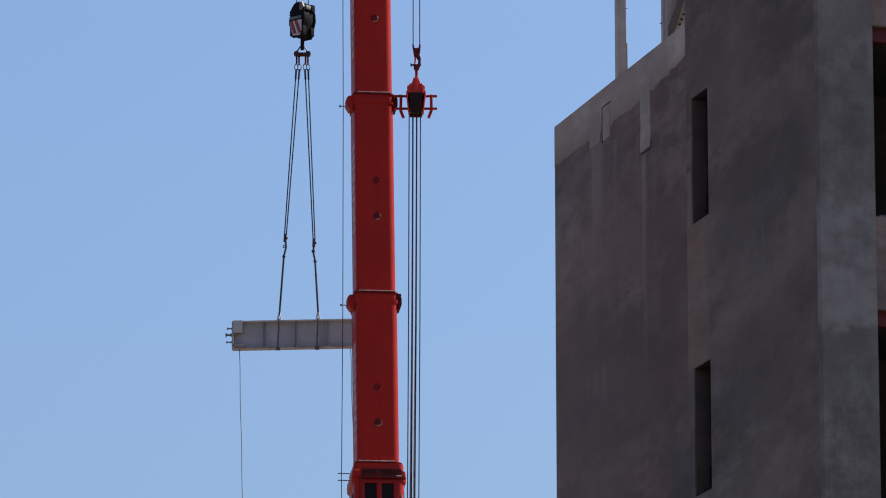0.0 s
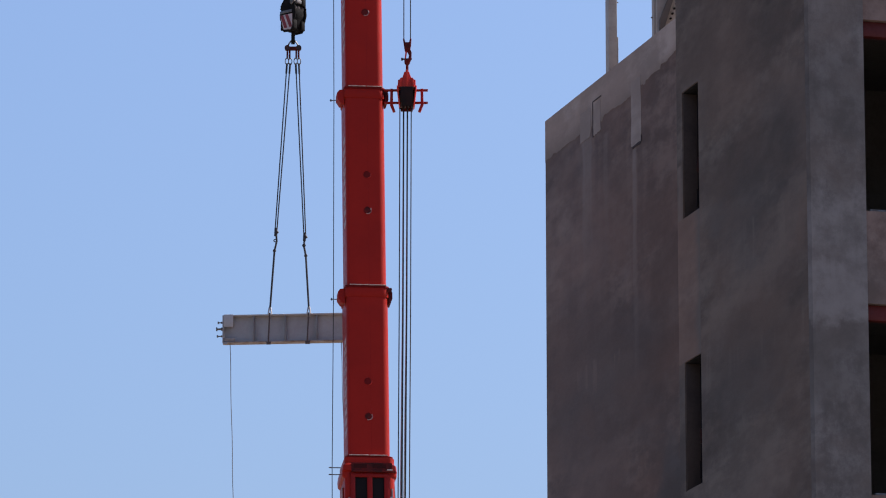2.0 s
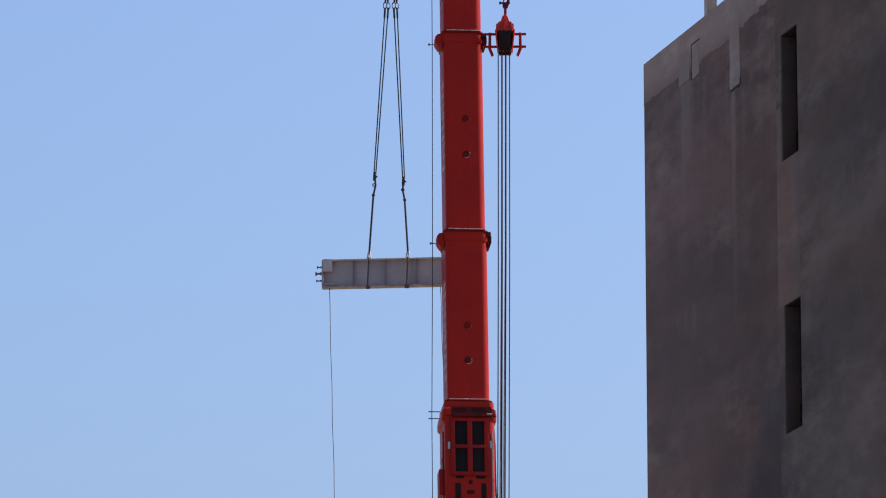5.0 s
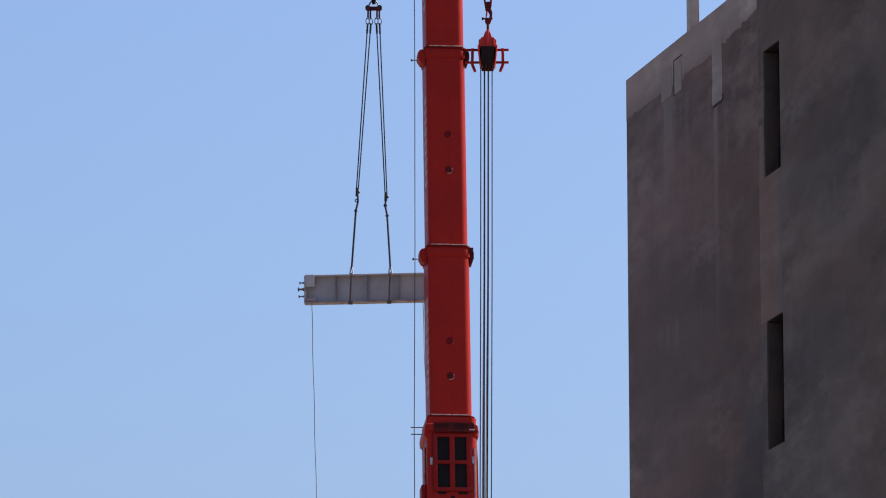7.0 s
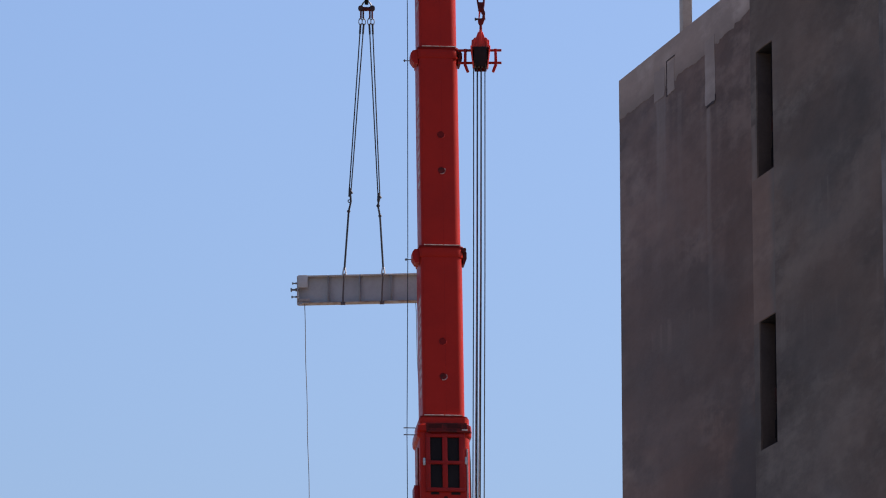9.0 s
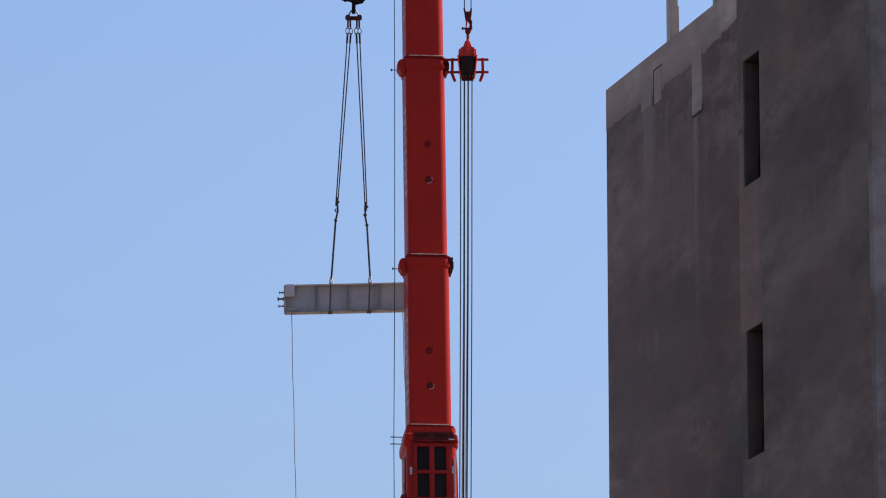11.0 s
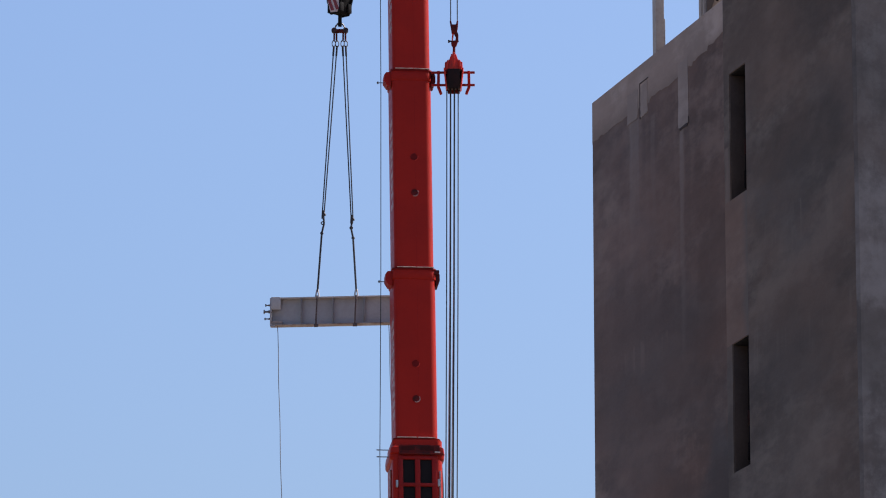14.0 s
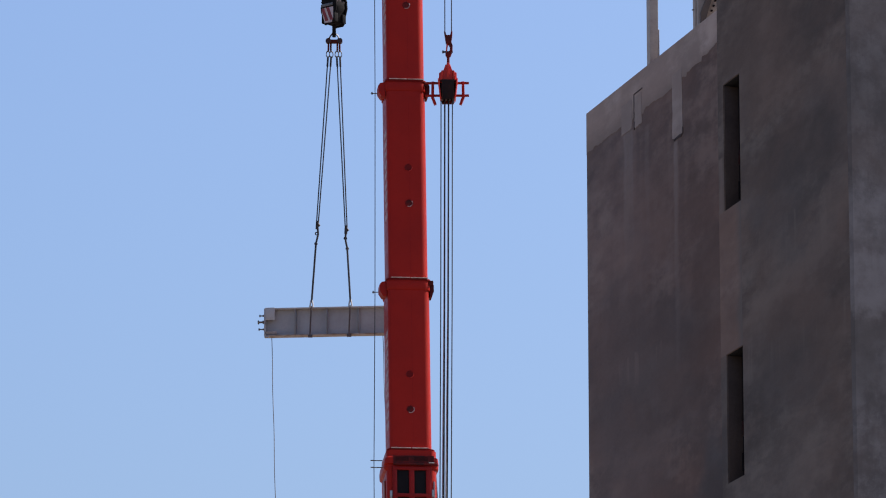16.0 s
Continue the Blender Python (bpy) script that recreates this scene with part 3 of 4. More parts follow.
box(bm, (-1.52, 0.85, 16.692), (0.094, 0.929, 16.84), 0.01)
part("top_rail", bm, "raw", annex)
bm = B()
box(bm, (-1.51, 0.932, 16.70), (0.096, 2.60, 16.83), 0.012)
part("coping", bm, "plaster", annex, "pale plastered coping")

# ---- telescopic crane boom: local z up the boom, local y away ----
BOOM = pose(-1.262, 136.566, -0.17, -6, -0.85, 0) @ pose(0, 0, 0, 0, 0, 7)
crane = thing("telescopic_crane_boom", BOOM, "extended red telescopic crane boom with collars and rope guides", "crane")


DEEP = 1.0  # depth of a section over its width


def profile(w, d):
    """Boom cross-section: flat left flank, full round on the right-hand front edge."""
    out = []
    for sx, sy, r, a0 in ((1, 1, 0.16, 0), (-1, 1, 0.10, 90), (-1, -1, 0.09, 180), (1, -1, 0.17, 270)):
        out += [(sx * (w / 2 - r) + r * math.cos(radians(a0 + 90 * k / 7)), sy * (d / 2 - r) + r * math.sin(radians(a0 + 90 * k / 7))) for k in range(8)]
    return out


def section(w, z0, z1):
    d = w * DEEP
    return part("boom_section", prism(B(), profile(w, d), z0, z1), "red", crane), w, d


def collar(owner, w, z):
    """Head collar of a boom section: lip, pale wear strips, chamfered ears and a rope guide."""
    d = w * DEEP
    part("collar", prism(B(), profile(w + 0.05, d + 0.03), z - 0.30, z - 0.02, None, 0.02), "red", owner)
    part("collar_lip", prism(B(), profile(w + 0.07, d + 0.07), z - 0.05, z, None, 0.006), "darkred", owner)
    for lo, hi in ((-w * 0.42, 0.03), (0.05, w * 0.45)):
        part("wear_strip", box(B(), (lo, -d / 2 - 0.062, z + 0.002), (hi, -d / 2 - 0.01, z + 0.018), 0.003), "strip", owner, "pale dusty wear strip")
    for side in (-1, 1):
        r = 0.18 if side < 0 else 0.10
        x = side * (w / 2 + 0.015)
        ear = [(0.0, -0.19), (0.55, -0.19), (1.0, -0.06), (1.0, 0.10), (0.7, 0.17), (0.0, 0.19)]
        part("ear", prism(B(), [(x + side * r * u, z - 0.24 + v) for u, v in ear], -0.44, -0.10, UP), "red" if side < 0 else "dirtyred", owner)
    part("bracket", prism(B(), [(w / 2 - 0.02, z - 0.04), (w / 2 + 0.09, z - 0.035), (w / 2 + 0.10, z - 0.09), (w / 2 + 0.05, z - 0.15), (w / 2 - 0.02, z - 0.16)], -d / 2 + 0.02, -d / 2 + 0.14, UP, 0.008), "dirtyred", owner)
    part("stop_pin", rod(B(), (-w / 2 - 0.09, -d / 2 + 0.16, z - 0.085), (-w / 2 + 0.02, -d / 2 + 0.16, z - 0.07), 0.016), "greasy", owner)
    part("rope_guide", rod(rod(B(), (-w / 2 - 0.36, -0.16, z - 0.26), (-w / 2 - 0.12, -0.16, z - 0.26), 0.012), (-w / 2 - 0.33, -0.16, z - 0.29), (-w / 2 - 0.33, -0.16, z - 0.23), 0.018), "steel", owner)


def hole(owner, w, z, x=0.1, open_=True):
    """Locking hole: a dark red disc; light and shade on its rim painted as two arcs."""
    d = w * DEEP
    part("locking_hole", rod(B(), (x, -d / 2 - 0.006, z), (x, -d / 2 + 0.03, z), 0.085, seg=20), "dirtyred" if open_ else "darkred", owner)
    arc = range(-115, 50, 15) if open_ else range(-80, 20, 15)
    pts = [(x + 0.092 * math.cos(radians(a)), -d / 2 - 0.008, z + 0.092 * math.sin(radians(a))) for a in arc]
    part("hole_rim", tube(B(), pts, 0.013 if open_ else 0.009), "rim" if open_ else "redblock", owner, "bright crescent painted as light on the rim of the hole")
    part("hole_shade", tube(B(), [(x + 0.09 * math.cos(radians(a)), -d / 2 - 0.006, z + 0.09 * math.sin(radians(a))) for a in range(70, 250, 15)], 0.010), "darkred", owner)


def lettering(owner, w, z_top, count, pitch):
    """Unreadable white lettering down the side as plain bars."""
    rnd = random.Random(count)
    for k in range(count):
        z, h = z_top - k * pitch, pitch * rnd.uniform(0.55, 0.72)
        part("lettering_bar", box(B(), (-w / 2 - 0.005, -0.43, z - h), (-w / 2 + 0.02, 0.05, z), 0.002), "lettering", owner, "white painted lettering bar")


UP = Matrix(((1, 0, 0, 0), (0, 0, 1, 0), (0, 1, 0, 0), (0, 0, 0, 1)))
C1, C2, C3 = 38.24, 32.87, 28.36
top_section, wa, da = section(0.975, C1 - 2, 50.0)
mid_section, wb, db = section(1.01, C2 - 2, C1 - 0.05)
low_section, wc, dc = section(1.07, C3 - 2, C2 - 0.05)
base, wd, dd_ = section(1.265, 1.4, C3 - 0.06)
collar(mid_section, wb, C1)
collar(low_section, wc, C2)
hole(top_section, wa, 40.30, 0.04)
hole(top_section, wa, 41.20, 0.04, False)
hole(mid_section, wb, 35.86, 0.04, False)
hole(mid_section, wb, 34.90, 0.04)
hole(low_section, wc, 30.33, 0.0, False)
hole(low_section, wc, 29.41, 0.0)
lettering(top_section, wa, 42.0, 10, 0.275)
lettering(mid_section, wb, 36.92, 9, 0.275)
lettering(low_section, wc, 31.56, 10, 0.268)
for owner, w, z0, z1 in ((top_section, wa, C1 + 0.1, 49), (mid_section, wb, C2 + 0.1, C1 - 0.45), (low_section, wc, C3 + 0.1, C2 - 0.45)):
    part("weld_seam", box(B(), (0.058, -w * DEEP / 2 - 0.0015, z0), (0.064, -w * DEEP / 2 + 0.01, z1)), "seam", owner)

# head of the base section: wider, tapering collar with rounded shoulders
rings = []
bm = B()
for z, w, d in ((27.78, 1.272, 1.24), (27.82, 1.36, 1.24), (27.86, 1.385, 1.24), (27.93, 1.385, 1.26), (27.95, 1.385, 1.36), (28.10, 1.35, 1.36), (28.16, 1.24, 1.28), (28.24, 1.17, 1.18), (28.30, 1.19, 1.19), (28.355, 1.19, 1.19)):
    rings.append([bm.verts.new((x, y, z)) for x, y in profile(w, d)])
for low, high in zip(rings, rings[1:]):
    for k in range(len(low)):
        bm.faces.new((low[k], low[(k + 1) % len(low)], high[(k + 1) % len(low)], high[k]))
bm.faces.new(rings[0][::-1])
bm.faces.new(rings[-1])
part("head_collar", bm, "red", base, "flared red head collar of the base section")
part("collar_lip", prism(B(), profile(1.21, 1.21 * DEEP), 28.335, 28.36, None, 0.005), "darkred", base)
for lo, hi in ((-0.51, -0.01), (0.02, 0.45)):
    part("wear_strip", box(B(), (lo, -0.64, C3 + 0.002), (hi, -0.56, C3 + 0.02), 0.003), "strip", base, "pale dusty wear strip")
f0 = -0.685
# proud dark plates; the shade of sunk strips is in their colour
for x0, x1 in ((-0.44, -0.11), (0.03, 0.37)):
    part("recess_panel", box(B(), (x0, f0 - 0.008, 28.01), (x1, f0 + 0.02, 28.12)), "pit", base)
part("soiled_band", box(B(), (-0.50, f0 - 0.005, 27.95), (0.52, f0 + 0.02, 28.15)), "dirtyred", base)
part("cross_rail", box(B(), (-0.50, f0 - 0.05, 27.90), (0.61, f0 + 0.01, 27.94), 0.01), "dirtyred", base)
for z in (C3 - 0.24, C3 - 0.42):
    part("rope_guide", rod(B(), (-1.0, -0.30, z), (-0.70, -0.30, z), 0.013), "steel", base)
    part("guide_eye", ring(B(), (-0.96, -0.30, z), (0, 0, 1), 0.025, 0.009, 12, 6), "steel", base)

# front of the base section: raised frame round near-black panels painted as shaded openings
def hollow(x0, x1, z0, z1):
    part("hollow", box(B(), (x0, -dd_ / 2 - 0.006, z0), (x1, -dd_ / 2 + 0.05, z1)), "hole", base, "near-black panel painted as the shade of an opening")


frame_bm = B()
LX, MX = (-0.405, -0.105), (0.027, 0.32)
for x0, x1 in ((-0.52, LX[0]), (LX[1], MX[0]), (MX[1], 0.46)):
    box(frame_bm, (x0, -dd_ / 2 - 0.05, 26.40), (x1, -dd_ / 2 + 0.01, 27.90), 0.012)
for z0, z1 in ((27.78, 27.87), (27.08, 27.17), (26.37, 26.47)):
    box(frame_bm, (-0.52, -dd_ / 2 - 0.054, z0), (0.46, -dd_ / 2 + 0.01, z1), 0.012)
part("window_frame", frame_bm, "redframe", base)
for x0, x1 in (LX, MX):
    hollow(x0, x1, 27.17, 27.78)
    hollow(x0, x1, 26.47, 27.08)
for x0, x1 in ((-0.40, -0.19), (0.11, 0.34)):
    hollow(x0, x1, 26.30, 26.365)
for x0, x1 in ((-0.42, -0.28), (0.235, 0.36)):
    hollow(x0, x1, 25.30, 26.18)
    hollow(x0, x1, 23.2, 25.06)
for z, w in ((26.21, 0.05), (25.95, 0.10), (24.38, 0.10)):
    part("slot", prism(B(), rounded(2 * w, 0.10, 0.045), -dd_ / 2 - 0.008, -dd_ / 2 + 0.02, Matrix.Translation((-0.03, 0, z)) @ UP), "pit", base)
part("boss", rod(B(), (-0.03, -dd_ / 2 - 0.01, 24.66), (-0.03, -dd_ / 2 + 0.02, 24.66), 0.11, seg=20), "red", base)
part("boss_rim", ring(B(), (-0.03, -dd_ / 2 - 0.008, 24.66), (0, 1, 0), 0.11, 0.008, 20), "darkred", base)
part("cross_rail", box(B(), (-0.48, -dd_ / 2 - 0.09, 25.10), (0.64, -dd_ / 2 + 0.01, 25.20), 0.012), "redframe", base)
part("wear_strip", box(B(), (-0.44, -dd_ / 2 - 0.085, 25.203), (0.22, -dd_ / 2 - 0.02, 25.222), 0.003), "strip", base, "pale dusty wear strip")
part("rail_end", box(B(), (0.58, -dd_ / 2 - 0.07, 25.02), (0.72, -dd_ / 2 + 0.10, 25.14), 0.015), "dirtyred", base)
for x, z in ((-0.56, 27.14), (0.49, 27.18)):
    part("lug", box(B(), (x - 0.03, -dd_ / 2 - 0.04, z - 0.09), (x + 0.03, -dd_ / 2 + 0.03, z + 0.1), 0.012), "plate", base)
part("side_box", box(B(), (-wd / 2 - 0.13, -0.42, 25.95), (-wd / 2 + 0.02, 0.05, 26.60), 0.015), "redframe", base)
for x, r, mt in ((-wd / 2 - 0.035, 0.026, "rail"), (-wd / 2 - 0.005, 0.02, "darkred")):
    part("pipe", rod(B(), (x, -0.30, 22.0), (x, -0.30, 27.6), r), mt, base)
part("pipe", tube(B(), [(wd / 2 - 0.02, -0.45, 27.8), (wd / 2 + 0.01, -0.45, 27.2), (wd / 2 + 0.015, -0.45, 26.2), (wd / 2 + 0.05, -0.45, 25.3), (wd / 2 + 0.02, -0.45, 22.0)], 0.022), "rope", base, "black hydraulic hose")
# added rod whose pale colour stands for sun gleaming on this edge
part("pipe", rod(B(), (wd / 2 - 0.075, -dd_ / 2 + 0.02, 23.5), (wd / 2 - 0.075, -dd_ / 2 + 0.02, 27.5), 0.024), "rail", base, "pale rod added as the gleam of the sunlit edge")
# added pad; its pale colour is the highlight beside the rail's end
part("highlight_pad", box(B(), (0.42, f0 - 0.055, 27.945), (0.56, f0 - 0.01, 27.975), 0.008), "strip", base, "pale pad painted as a highlight at the rail's end")
for fitting in base.children:  # the front fittings sit a little off the boom's middle
    if fitting.name.split(".")[0] in ("window_frame", "hollow", "slot", "boss", "boss_rim", "recess_panel", "soiled_band", "lug", "cross_rail", "rail_end"):
        fitting.location.x += 0.03

# cable reel on the side of the base section, and its cord up the boom
reel = part("cable_reel", rod(B(), (-1.32, -0.30, 24.60), (-0.84, -0.30, 24.60), 0.07, seg=16), "black", crane, "black cable reel on the boom side")
part("mount", prism(B(), [(-0.86, 24.50), (-0.86, 24.70), (-wd / 2, 24.80), (-wd / 2, 24.44)], -0.38, -0.20, UP, 0.015), "dirtyred", reel, "dark red mounting bracket")
for x, r in ((-0.88, 0.28), (-0.99, 0.25)):
    part("flange", rod(B(), (x - 0.02, -0.30, 24.60), (x + 0.02, -0.30, 24.60), r, seg=28), "black", reel)
part("spool", rod(B(), (-0.97, -0.30, 24.60), (-0.90, -0.30, 24.60), 0.17, seg=24), "rope", reel)
part("hub", rod(rod(B(), (-1.12, -0.30, 24.60), (-1.0, -0.30, 24.60), 0.17, 0.12, seg=20), (-1.33, -0.30, 24.60), (-1.12, -0.30, 24.60), 0.085, seg=16), "black", reel)
part("guide_cord", tube(B(), [(-0.94, -0.30, 24.78), (-0.915, -0.22, 26.5), (-0.90, -0.16, 28), (-0.82, -0.16, 32.6), (-0.755, -0.16, 38), (-0.67, -0.16, 49.6)], 0.010), "rope", crane, "thin dark cord running up the boom")

# boom head above, with arms for the hoist ropes
head = part("boom_head", box(B(), (-0.55, -0.6, 49.8), (0.55, 0.6, 50.9), 0.06), "red", crane)
part("head_arm", box(B(), (-2.1, 0.5, 50.3), (-0.3, 2.3, 50.7), 0.05), "red", crane)
part("head_arm", box(B(), (0.3, -0.5, 50.3), (1.7, 0.1, 50.7), 0.05), "red", crane)
part("turntable", prism(B(), rounded(3.0, 3.4, 0.4), -0.15, 1.6, None, 0.05), "red", crane)

# ---- black hook block with the load slings ----
HX, HY = -3.69, 143.5
block = thing("hook_block", pose(HX, HY, 40.27, 0, 0, -40), "black crane hook block with red and white warning stripes", "hook block")
bm = B()
shell = [(-0.15, 0.0), (-0.21, 0.07), (-0.24, 0.26), (-0.30, 0.36), (-0.31, 0.50), (-0.26, 0.56), (-0.28, 0.72), (-0.19, 0.84), (-0.10, 0.93), (0.06, 0.96), (0.12, 0.88), (0.25, 0.78), (0.29, 0.62), (0.31, 0.46), (0.27, 0.34), (0.23, 0.22), (0.20, 0.06), (0.14, 0.0)]
for y0, y1 in ((-0.23, -0.18), (0.18, 0.23)):
    part("cheek_plate", prism(B(), [(x * 0.90, z) for x, z in shell], y0, y1, UP, 0.012), "black", block)
part("housing", prism(B(), [(x * 0.80, 0.03 + z * 0.92) for x, z in shell], -0.15, 0.15, UP, 0.02), "black", block)
for y in (-0.12, 0.0, 0.12):
    part("sheave", rod(B(), (0, 0, 0), (0, 0.06, 0), 0.23, seg=28), "greasy", block, m=pose(0.0, y - 0.03, 0.60))
part("name_plate", box(B(), (-0.25, -0.245, 0.50), (0.16, -0.228, 0.575), 0.004), "steel", block, "grey name plate")
part("warning_panel", prism(B(), [(-0.24, 0.46), (-0.20, 0.28), (-0.12, 0.06), (0.12, 0.04), (0.18, 0.16), (0.17, 0.46)], -0.240, -0.229, UP), "offwhite", block, "dirty white panel with red slanting stripes")
for x in (-0.19, -0.02):
    part("warning_stripe", prism(B(), [(x - 0.05, 0.455), (x + 0.05, 0.455), (x + 0.20, 0.10), (x + 0.10, 0.10)], -0.246, -0.239, UP), "stripe", block)
part("top_guard", prism(B(), [(-0.13, 0.80), (-0.08, 0.955), (0.05, 0.975), (0.14, 0.84)], -0.20, 0.20, UP, 0.01), "black", block)
across = Vector((math.cos(radians(40)), math.sin(radians(40)), 0))
for z in (0.46, 0.55, 0.64):
    part("side_bolt", rod(B(), across * -0.345 + Vector((0, 0, z)), across * 0.345 + Vector((0, 0, z)), 0.02), "black", block)
for s in (-1, 1):
    part("rope_guard", box(B(), (s * 0.20 - 0.03, -0.245, 0.05), (s * 0.20 + 0.03, -0.10, 0.30), 0.02), "black", block)
part("latch", prism(B(), [(0.10, 0.90), (0.20, 0.93), (0.24, 0.80), (0.17, 0.70), (0.10, 0.74)], -0.25, -0.17, UP, 0.01), "steel", block, "bare steel latch")
part("keeper", box(B(), (0.22, -0.17, 0.74), (0.28, 0.02, 0.84), 0.015), "steel", block, "worn steel rope keeper")
part("keeper", box(B(), (0.20, 0.06, 0.70), (0.27, 0.20, 0.90), 0.015), "black", block)
part("rope_guard", box(B(), (0.17, 0.08, 0.05), (0.23, 0.22, 0.30), 0.02), "black", block)
part("shank", rod(B(), (0, 0, -0.30), (0, 0, 0.04), 0.05, seg=14), "black", block)

hook = thing("lifting_shackle", pose(HX, HY, 39.86), "rust-red spreader shackle under the hook block", "shackle")
bm = B()
box(bm, (-0.13, -0.05, -0.065), (0.13, 0.05, 0.035), 0.02)
part("spreader", bm, "dirtyred", hook)
part("link", tube(B(), [(-0.15, 0, 0.03), (-0.10, 0, 0.13), (-0.03, 0, 0.22), (0.03, 0, 0.22), (0.10, 0, 0.13), (0.15, 0, 0.03)], 0.020), "steel", hook)
for x in (-0.15, 0.15):
    part("lobe", rod(B(), (x, -0.055, 0.0), (x, 0.055, 0.0), 0.072, seg=16), "greasy", hook)
for k, x in enumerate((-0.145, -0.085, 0.085, 0.145)):
    part("drop_link", tube(B(), [(x, 0, -0.03), (x * 1.02, 0, -0.14), (x * 1.02, 0, -0.26)], 0.024), "dirtyred", hook)

YAW, FW = -4, 0.15  # turn of the hanging beam, half width of its flanges
for side, top, knot, foot in ((-1, -0.115, -4.11, -4.256), (1, 0.115, -3.36, -3.244)):
    s = thing("wire_sling", pose(HX + top, HY, 39.52), "two-leg dark wire sling with shortening hook", "sling", "slings of the load")
    s_world = s.matrix_basis.inverted()
    for e in (-1, 1):
        bm = ring(B(), (0, 0, 0), (0, 1, 0), 0.075, 0.018)
        bmesh.ops.transform(bm, matrix=pose(e * 0.043, 0.012 * e, -0.02, 0, 0, 12 * e) @ Matrix.Diagonal((0.62, 1, 1.12, 1)), verts=bm.verts)
        part("master_ring", bm, "steel", s)
        a, b = Vector((HX + top + e * 0.042, HY, 39.44)), Vector((knot + e * 0.024, HY, 34.95 if side < 0 else 34.82))
        pts = [s_world @ a.lerp(b, k / 8) for k in range(9)]
        part("leg", tube(B(), pts, 0.016), "sling", s)
        part("ferrule", rod(B(), s_world @ a, s_world @ a.lerp(b, 0.06), 0.026), "sling", s)
    z = 34.95 if side < 0 else 34.82
    k0 = s_world @ Vector((knot, HY, z))
    part("shortening_hook", ring(rod(rod(B(), k0 + Vector((0, 0, 0.06)), k0 + Vector((-0.01, 0, -0.16)), 0.04), k0 + Vector((0.0, 0, 0.0)), k0 + Vector((0.05, 0, -0.08)), 0.035), k0 + Vector((-0.02, 0, -0.28)), (0, 1, 0), 0.034, 0.014), "sling", s)
    k1 = s_world @ Vector((knot + (foot - knot) * 0.25, HY, z - 0.55))
    part("coupling_ring", ring(B(), k1, (0, 1, 0), 0.032, 0.014), "steel", s)
    fy = HY + (foot + 3.70) * math.tan(radians(YAW))  # the beam's middle plane at the foot
    part("strap", tube(B(), [k0, k0 + Vector((-0.02 * side, 0, -0.3)), k1, k1.lerp(s_world @ Vector((foot, fy, 32.84)), 0.5), s_world @ Vector((foot, fy, 32.84))], 0.026), "sling", s)
    for e in (-1, 1):
        part("end_link", tube(B(), [s_world @ Vector((foot + 0.045 * e, fy - 0.05, 32.70)), s_world @ Vector((foot + 0.015 * e, fy, 32.90))], 0.020), "plate", s, "pale steel end link")
    part("wrap", tube(B(), [s_world @ Vector((foot, fy - FW - 0.02, 32.71)), s_world @ Vector((foot - 0.02, fy - FW - 0.02, 32.3)), s_world @ Vector((foot - 0.035, fy - FW - 0.02, 31.93))], 0.020), "webbing", s, "brown webbing wrapped round the beam")
    part("wrap_knot", rod(B(), s_world @ Vector((foot - 0.085, fy - FW, 31.915)), s_world @ Vector((foot + 0.03, fy - FW, 31.915)), 0.038), "webbing", s)

rope_top = 49.9
hoist = thing("hoist_rope", pose(HX, HY, 41.0), "pair of thin dark steel hoist ropes above the hook block", "rope")
for x in (-0.155, 0.155):
    part("rope", tube(B(), [(x, 0, 0), (x, 0, 4.0), (x, 0, rope_top - 41.0)], 0.012), "rope", hoist)

# ---- suspended steel beam ----
beam = thing("steel_beam", pose(-3.70, HY, 31.95, 0, -0.25, YAW), "grey primed steel girder with stiffener plates, hanging in slings", "beam")
L0, L1, BH = -1.75, 2.4, 0.74
part("web", box(B(), (L0 + 0.003, -0.012, 0.03), (L1 - 0.02, 0.012, BH - 0.03)), "beam", beam)
for z0, z1, mt in ((0, 0.028, "rustedge"), (BH - 0.034, BH, "beamedge")):
    part("flange", box(B(), (L0, -FW, z0), (L1, FW, z1), 0.005), mt, beam)
for x in (-0.98, -0.16, 0.66, 1.48, 2.2):
    for y0, y1 in ((-FW + 0.015, -0.014), (0.014, FW - 0.015)):
        part("stiffener", box(B(), (x, y0, 0.032), (x + 0.03, y1, BH - 0.036), 0.003), "beamdark", beam)
part("end_plate", box(B(), (L0 - 0.03, -FW, 0.0), (L0 - 0.002, FW, BH - 0.01), 0.004), "beam", beam)
part("gusset", box(B(), (L0 + 0.002, -FW - 0.010, 0.42), (L0 + 0.25, -FW + 0.012, BH + 0.01), 0.006), "beamedge", beam, "pale gusset plate")
part("gusset", box(B(), (L0 + 0.002, -FW + 0.02, 0.05), (L0 + 0.30, -FW + 0.04, 0.13), 0.006), "rustedge", beam, "rust-stained cleat")
part("foot_lug", box(B(), (L0 - 0.02, -FW - 0.006, -0.04), (L0 + 0.10, -FW + 0.05, 0.0), 0.006), "rustedge", beam)
for z, n, r in ((0.18, 0.13, 0.016), (0.37, 0.15, 0.026), (0.54, 0.11, 0.016)):
    bm = B()
    rod(bm, (L0 - 0.03 - n, -0.12, z), (L0 - 0.02, -0.12, z), r)
    rod(bm, (L0 - 0.045 - n, -0.12, z), (L0 - 0.015 - n, -0.12, z), r * 2.1, seg=6)
    rod(bm, (L0 - 0.07, -0.12, z), (L0 - 0.03, -0.12, z), r * 1.7, seg=6)
    part("stud", bm, "steel", beam)

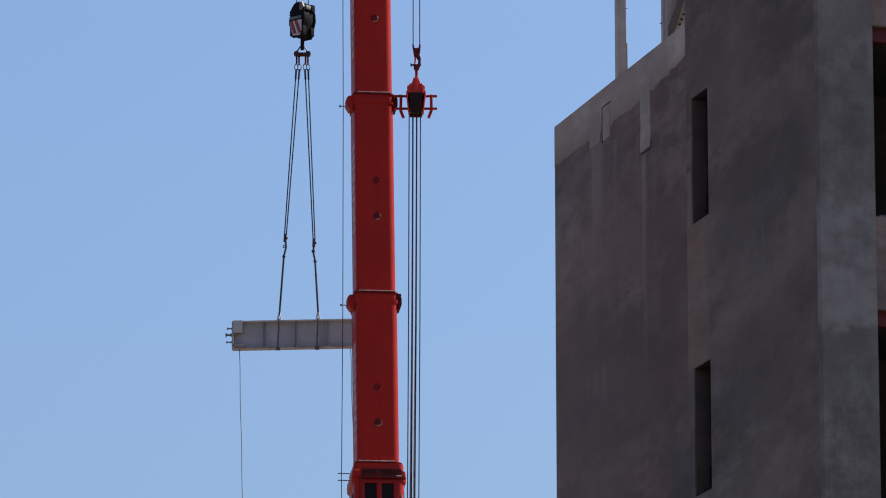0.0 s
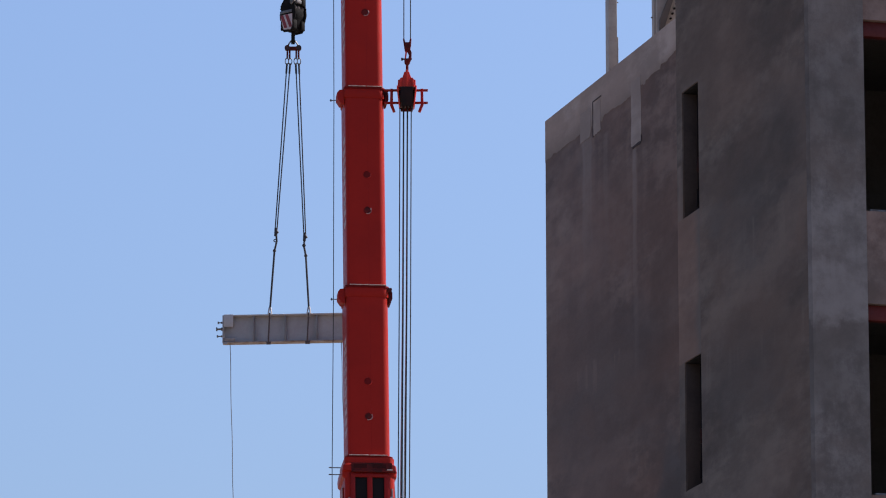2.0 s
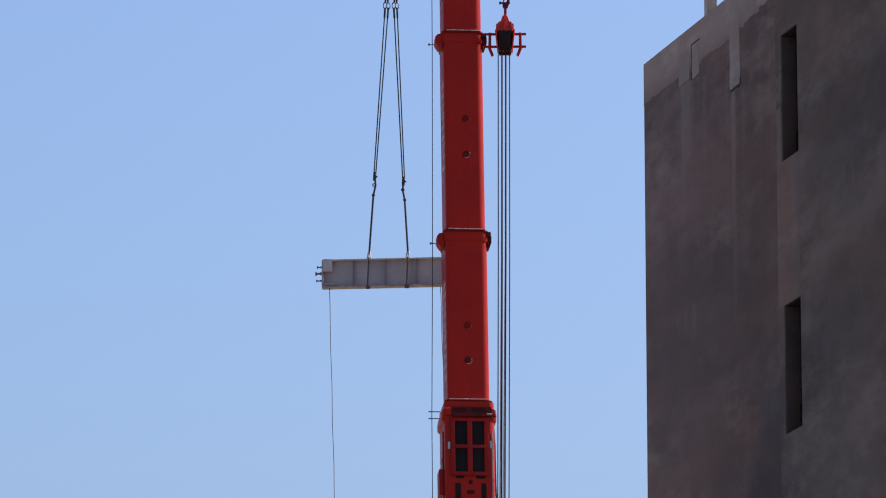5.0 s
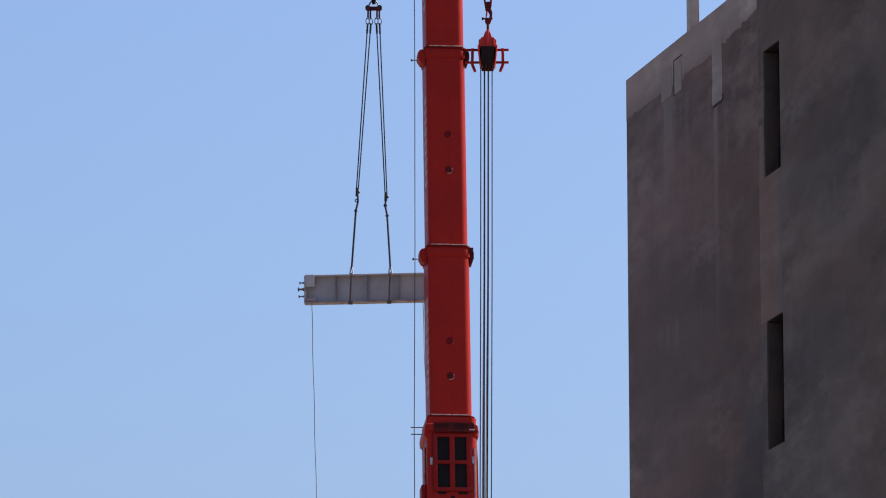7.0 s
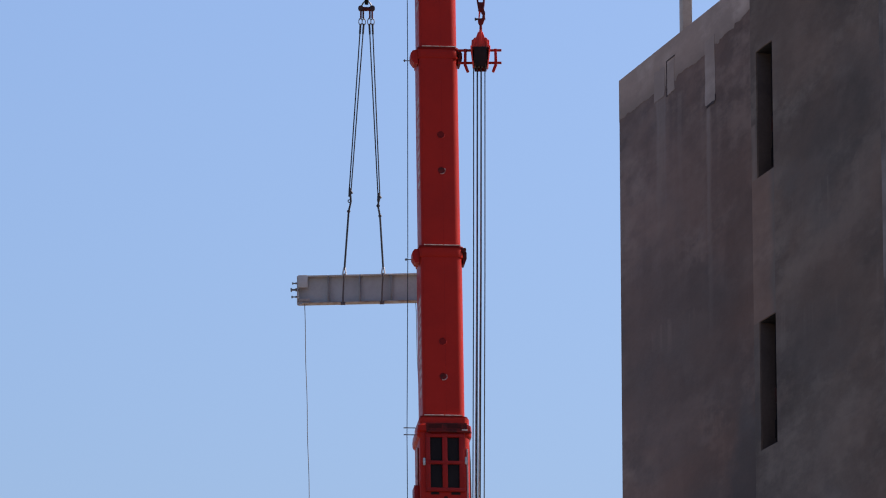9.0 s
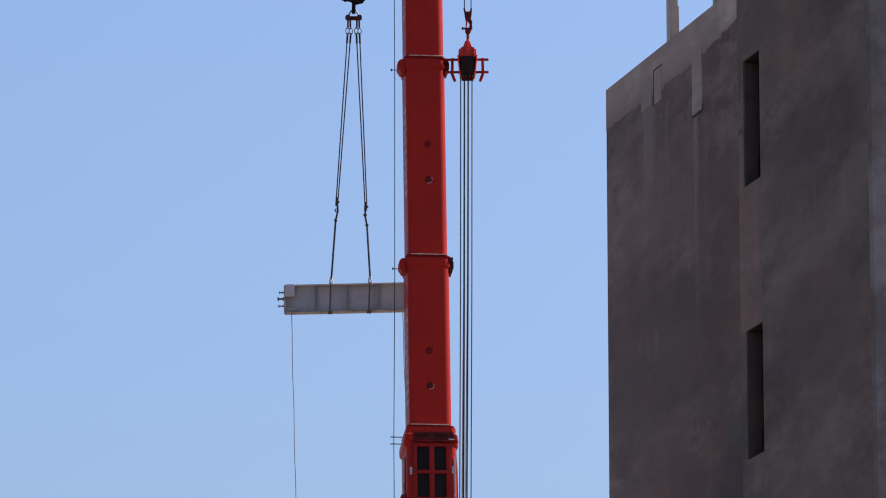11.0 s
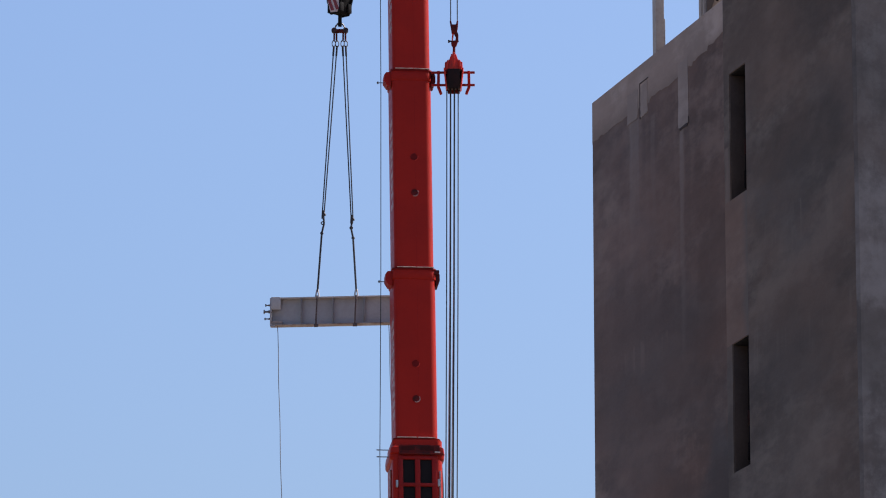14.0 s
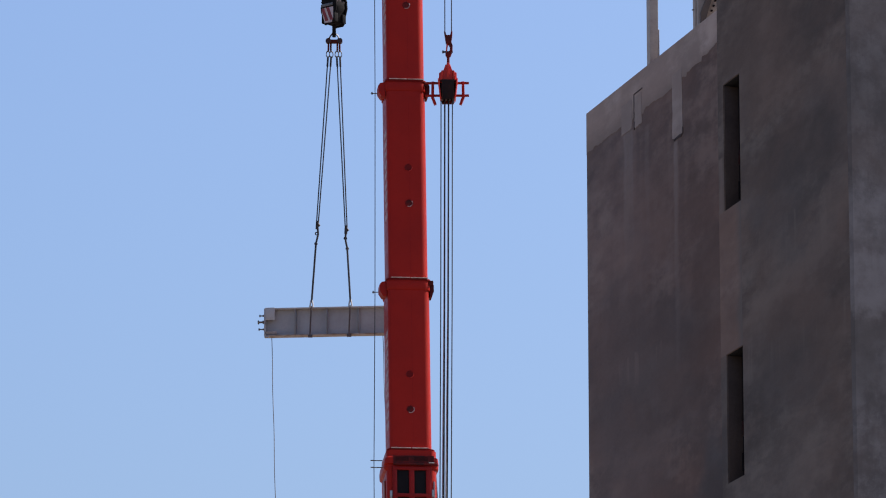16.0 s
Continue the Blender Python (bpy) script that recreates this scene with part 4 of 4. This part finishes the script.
# ---- tag line hanging from the beam ----
for x, y, length, label in ((-5.29, HY + 0.06, 5.85, "thin cord hanging below the steel beam's studded end"), (-2.40, HY - 0.06, 5.2, "thin cord hanging from the steel beam beside the boom")):
    line = thing("tag_line", pose(x, y, 31.975), label, "cord", "tag lines of the beam")
    part("cord", tube(B(), [(0.006 * math.sin(k * 0.9) + 0.008 * k, 0, -length * k / 20) for k in range(21)], 0.009), "cord", line)

# ---- red rope block beside the boom ----
RX0, RY0, RZ0 = -0.685, 140.0, 37.34
red = thing("rope_block", pose(RX0, RY0, RZ0), "red rope pulley block with cross bars, slung from a hook", "pulley block")
part("housing", prism(B(), [(-0.23, 0.50), (-0.15, -0.06), (0.15, -0.06), (0.23, 0.50)], 0.10, 0.16, UP, 0.012), "dirtyred", red)
for y in (-0.16, 0.10):
    part("yoke_plate", prism(B(), [(-0.235, 0.44), (-0.225, 0.70), (-0.12, 0.75), (-0.06, 0.92), (0.06, 0.92), (0.12, 0.75), (0.225, 0.70), (0.235, 0.44)], y, y + 0.05, UP, 0.012), "redblock", red)
part("yoke_rib", prism(B(), [(-0.04, 0.5), (-0.03, 0.96), (0.03, 0.96), (0.04, 0.5)], -0.20, 0.17, UP, 0.012), "redblock", red)
for s_ in (-1, 1):
    part("yoke_rib", prism(B(), [(s_ * 0.14, 0.5), (s_ * 0.12, 0.76), (s_ * 0.17, 0.74), (s_ * 0.20, 0.5)], -0.21, 0.17, UP, 0.012), "redblock", red)
    part("side_plate", prism(B(), [(s_ * 0.225, 0.52), (s_ * 0.255, 0.52), (s_ * 0.20, 0.02), (s_ * 0.165, -0.02)], -0.30, 0.16, UP, 0.008), "redblock", red)
part("front_plate", prism(B(), [(-0.165, 0.49), (-0.125, -0.03), (0.125, -0.03), (0.165, 0.49)], -0.32, -0.29, UP, 0.012), "soot", red, "grease-blackened front plate")
part("lower_lip", box(B(), (-0.25, -0.20, 0.45), (0.25, 0.16, 0.50), 0.012), "dirtyred", red)
for x in (-0.135, -0.045, 0.045, 0.135):
    part("sheave", rod(B(), (x - 0.024, -0.04, 0.24), (x + 0.024, -0.04, 0.24), 0.245, seg=24), "greasy", red)
for z in (0.13, 0.46):
    part("cross_bar", box(B(), (-0.58, -0.05, z - 0.028), (0.54, 0.02, z + 0.028), 0.01), "redframe", red)
for s_ in (-1, 1):
    part("guard_plate", prism(B(), [(s_ * 0.35, 0.49), (s_ * 0.42, 0.49), (s_ * 0.43, 0.08), (s_ * 0.35, -0.12), (s_ * 0.29, -0.10), (s_ * 0.355, 0.08)], -0.09, 0.05, UP, 0.012), "guard", red)

rhook = thing("crane_hook", pose(RX0 + 0.01, RY0, RZ0 + 0.94), "small red crane hook with safety catch", "hook")
part("swivel", rod(B(), (0, 0, 0.0), (0, 0, 0.32), 0.035), "dirtyred", rhook)
part("hook_bowl", prism(B(), [(-0.05, 0.62), (0.07, 0.64), (0.115, 0.52), (0.11, 0.36), (0.06, 0.22), (-0.02, 0.17), (-0.07, 0.25), (-0.075, 0.33), (-0.02, 0.33), (0.035, 0.38), (0.045, 0.46), (0.0, 0.54)], -0.045, 0.045, UP, 0.02), "dirtyred", rhook)
part("catch", prism(B(), [(-0.065, 0.33), (-0.035, 0.33), (0.0, 0.56), (-0.045, 0.58)], -0.02, 0.02, UP, 0.006), "redblock", rhook)
part("pin", rod(B(), (-0.15, 0, 0.35), (0.12, 0, 0.35), 0.024), "greasy", rhook)
part("pin_head", rod(B(), (-0.155, 0, 0.35), (-0.115, 0, 0.35), 0.04), "greasy", rhook)
part("socket", prism(B(), [(-0.11, 0.88), (-0.075, 0.90), (-0.05, 0.79), (0.05, 0.79), (0.075, 0.90), (0.11, 0.88), (0.10, 0.72), (0.07, 0.56), (-0.06, 0.56), (-0.085, 0.72)], -0.06, 0.06, UP, 0.015), "dirtyred", rhook)

upper = thing("suspension_rope", pose(RX0 + 0.01, RY0, RZ0 + 1.79), "pair of dark ropes holding the red block's hook", "rope")
for x in (-0.085, 0.085):
    part("rope", tube(B(), [(x, 0, 0), (x, 0, 5), (x * 0.9, 0.2, 10.9)], 0.013), "rope", upper)
lower = thing("reeved_rope", pose(RX0 - 0.03, RY0 - 0.02, RZ0 + 0.2), "bundle of taut parallel wire ropes below the red block", "rope")
for x, foot, y, r, mt in ((-0.145, -0.19, 0, 0.014, "rope"), (-0.050, -0.095, 0, 0.020, "rope"), (-0.050, -0.140, 0.05, 0.017, "greyrope"),
                          (0.048, -0.015, 0, 0.020, "rope"), (0.048, -0.055, 0.05, 0.017, "greyrope"), (0.145, 0.09, 0, 0.014, "rope")):
    part("rope", tube(B(), [(x, y, 0), (x + (foot - x) * 0.25, y - 0.6, -5.7), (foot, y - 1.4, -13), (foot * 1.1 - 0.05, y - 3.2, -(RZ0 + 0.2) + 0.4)], r), mt, lower)
part("anchor", box(B(), (-0.4, -3.5, -(RZ0 + 0.2)), (0.2, -2.9, -(RZ0 + 0.2) + 0.5), 0.03), "steel", lower)
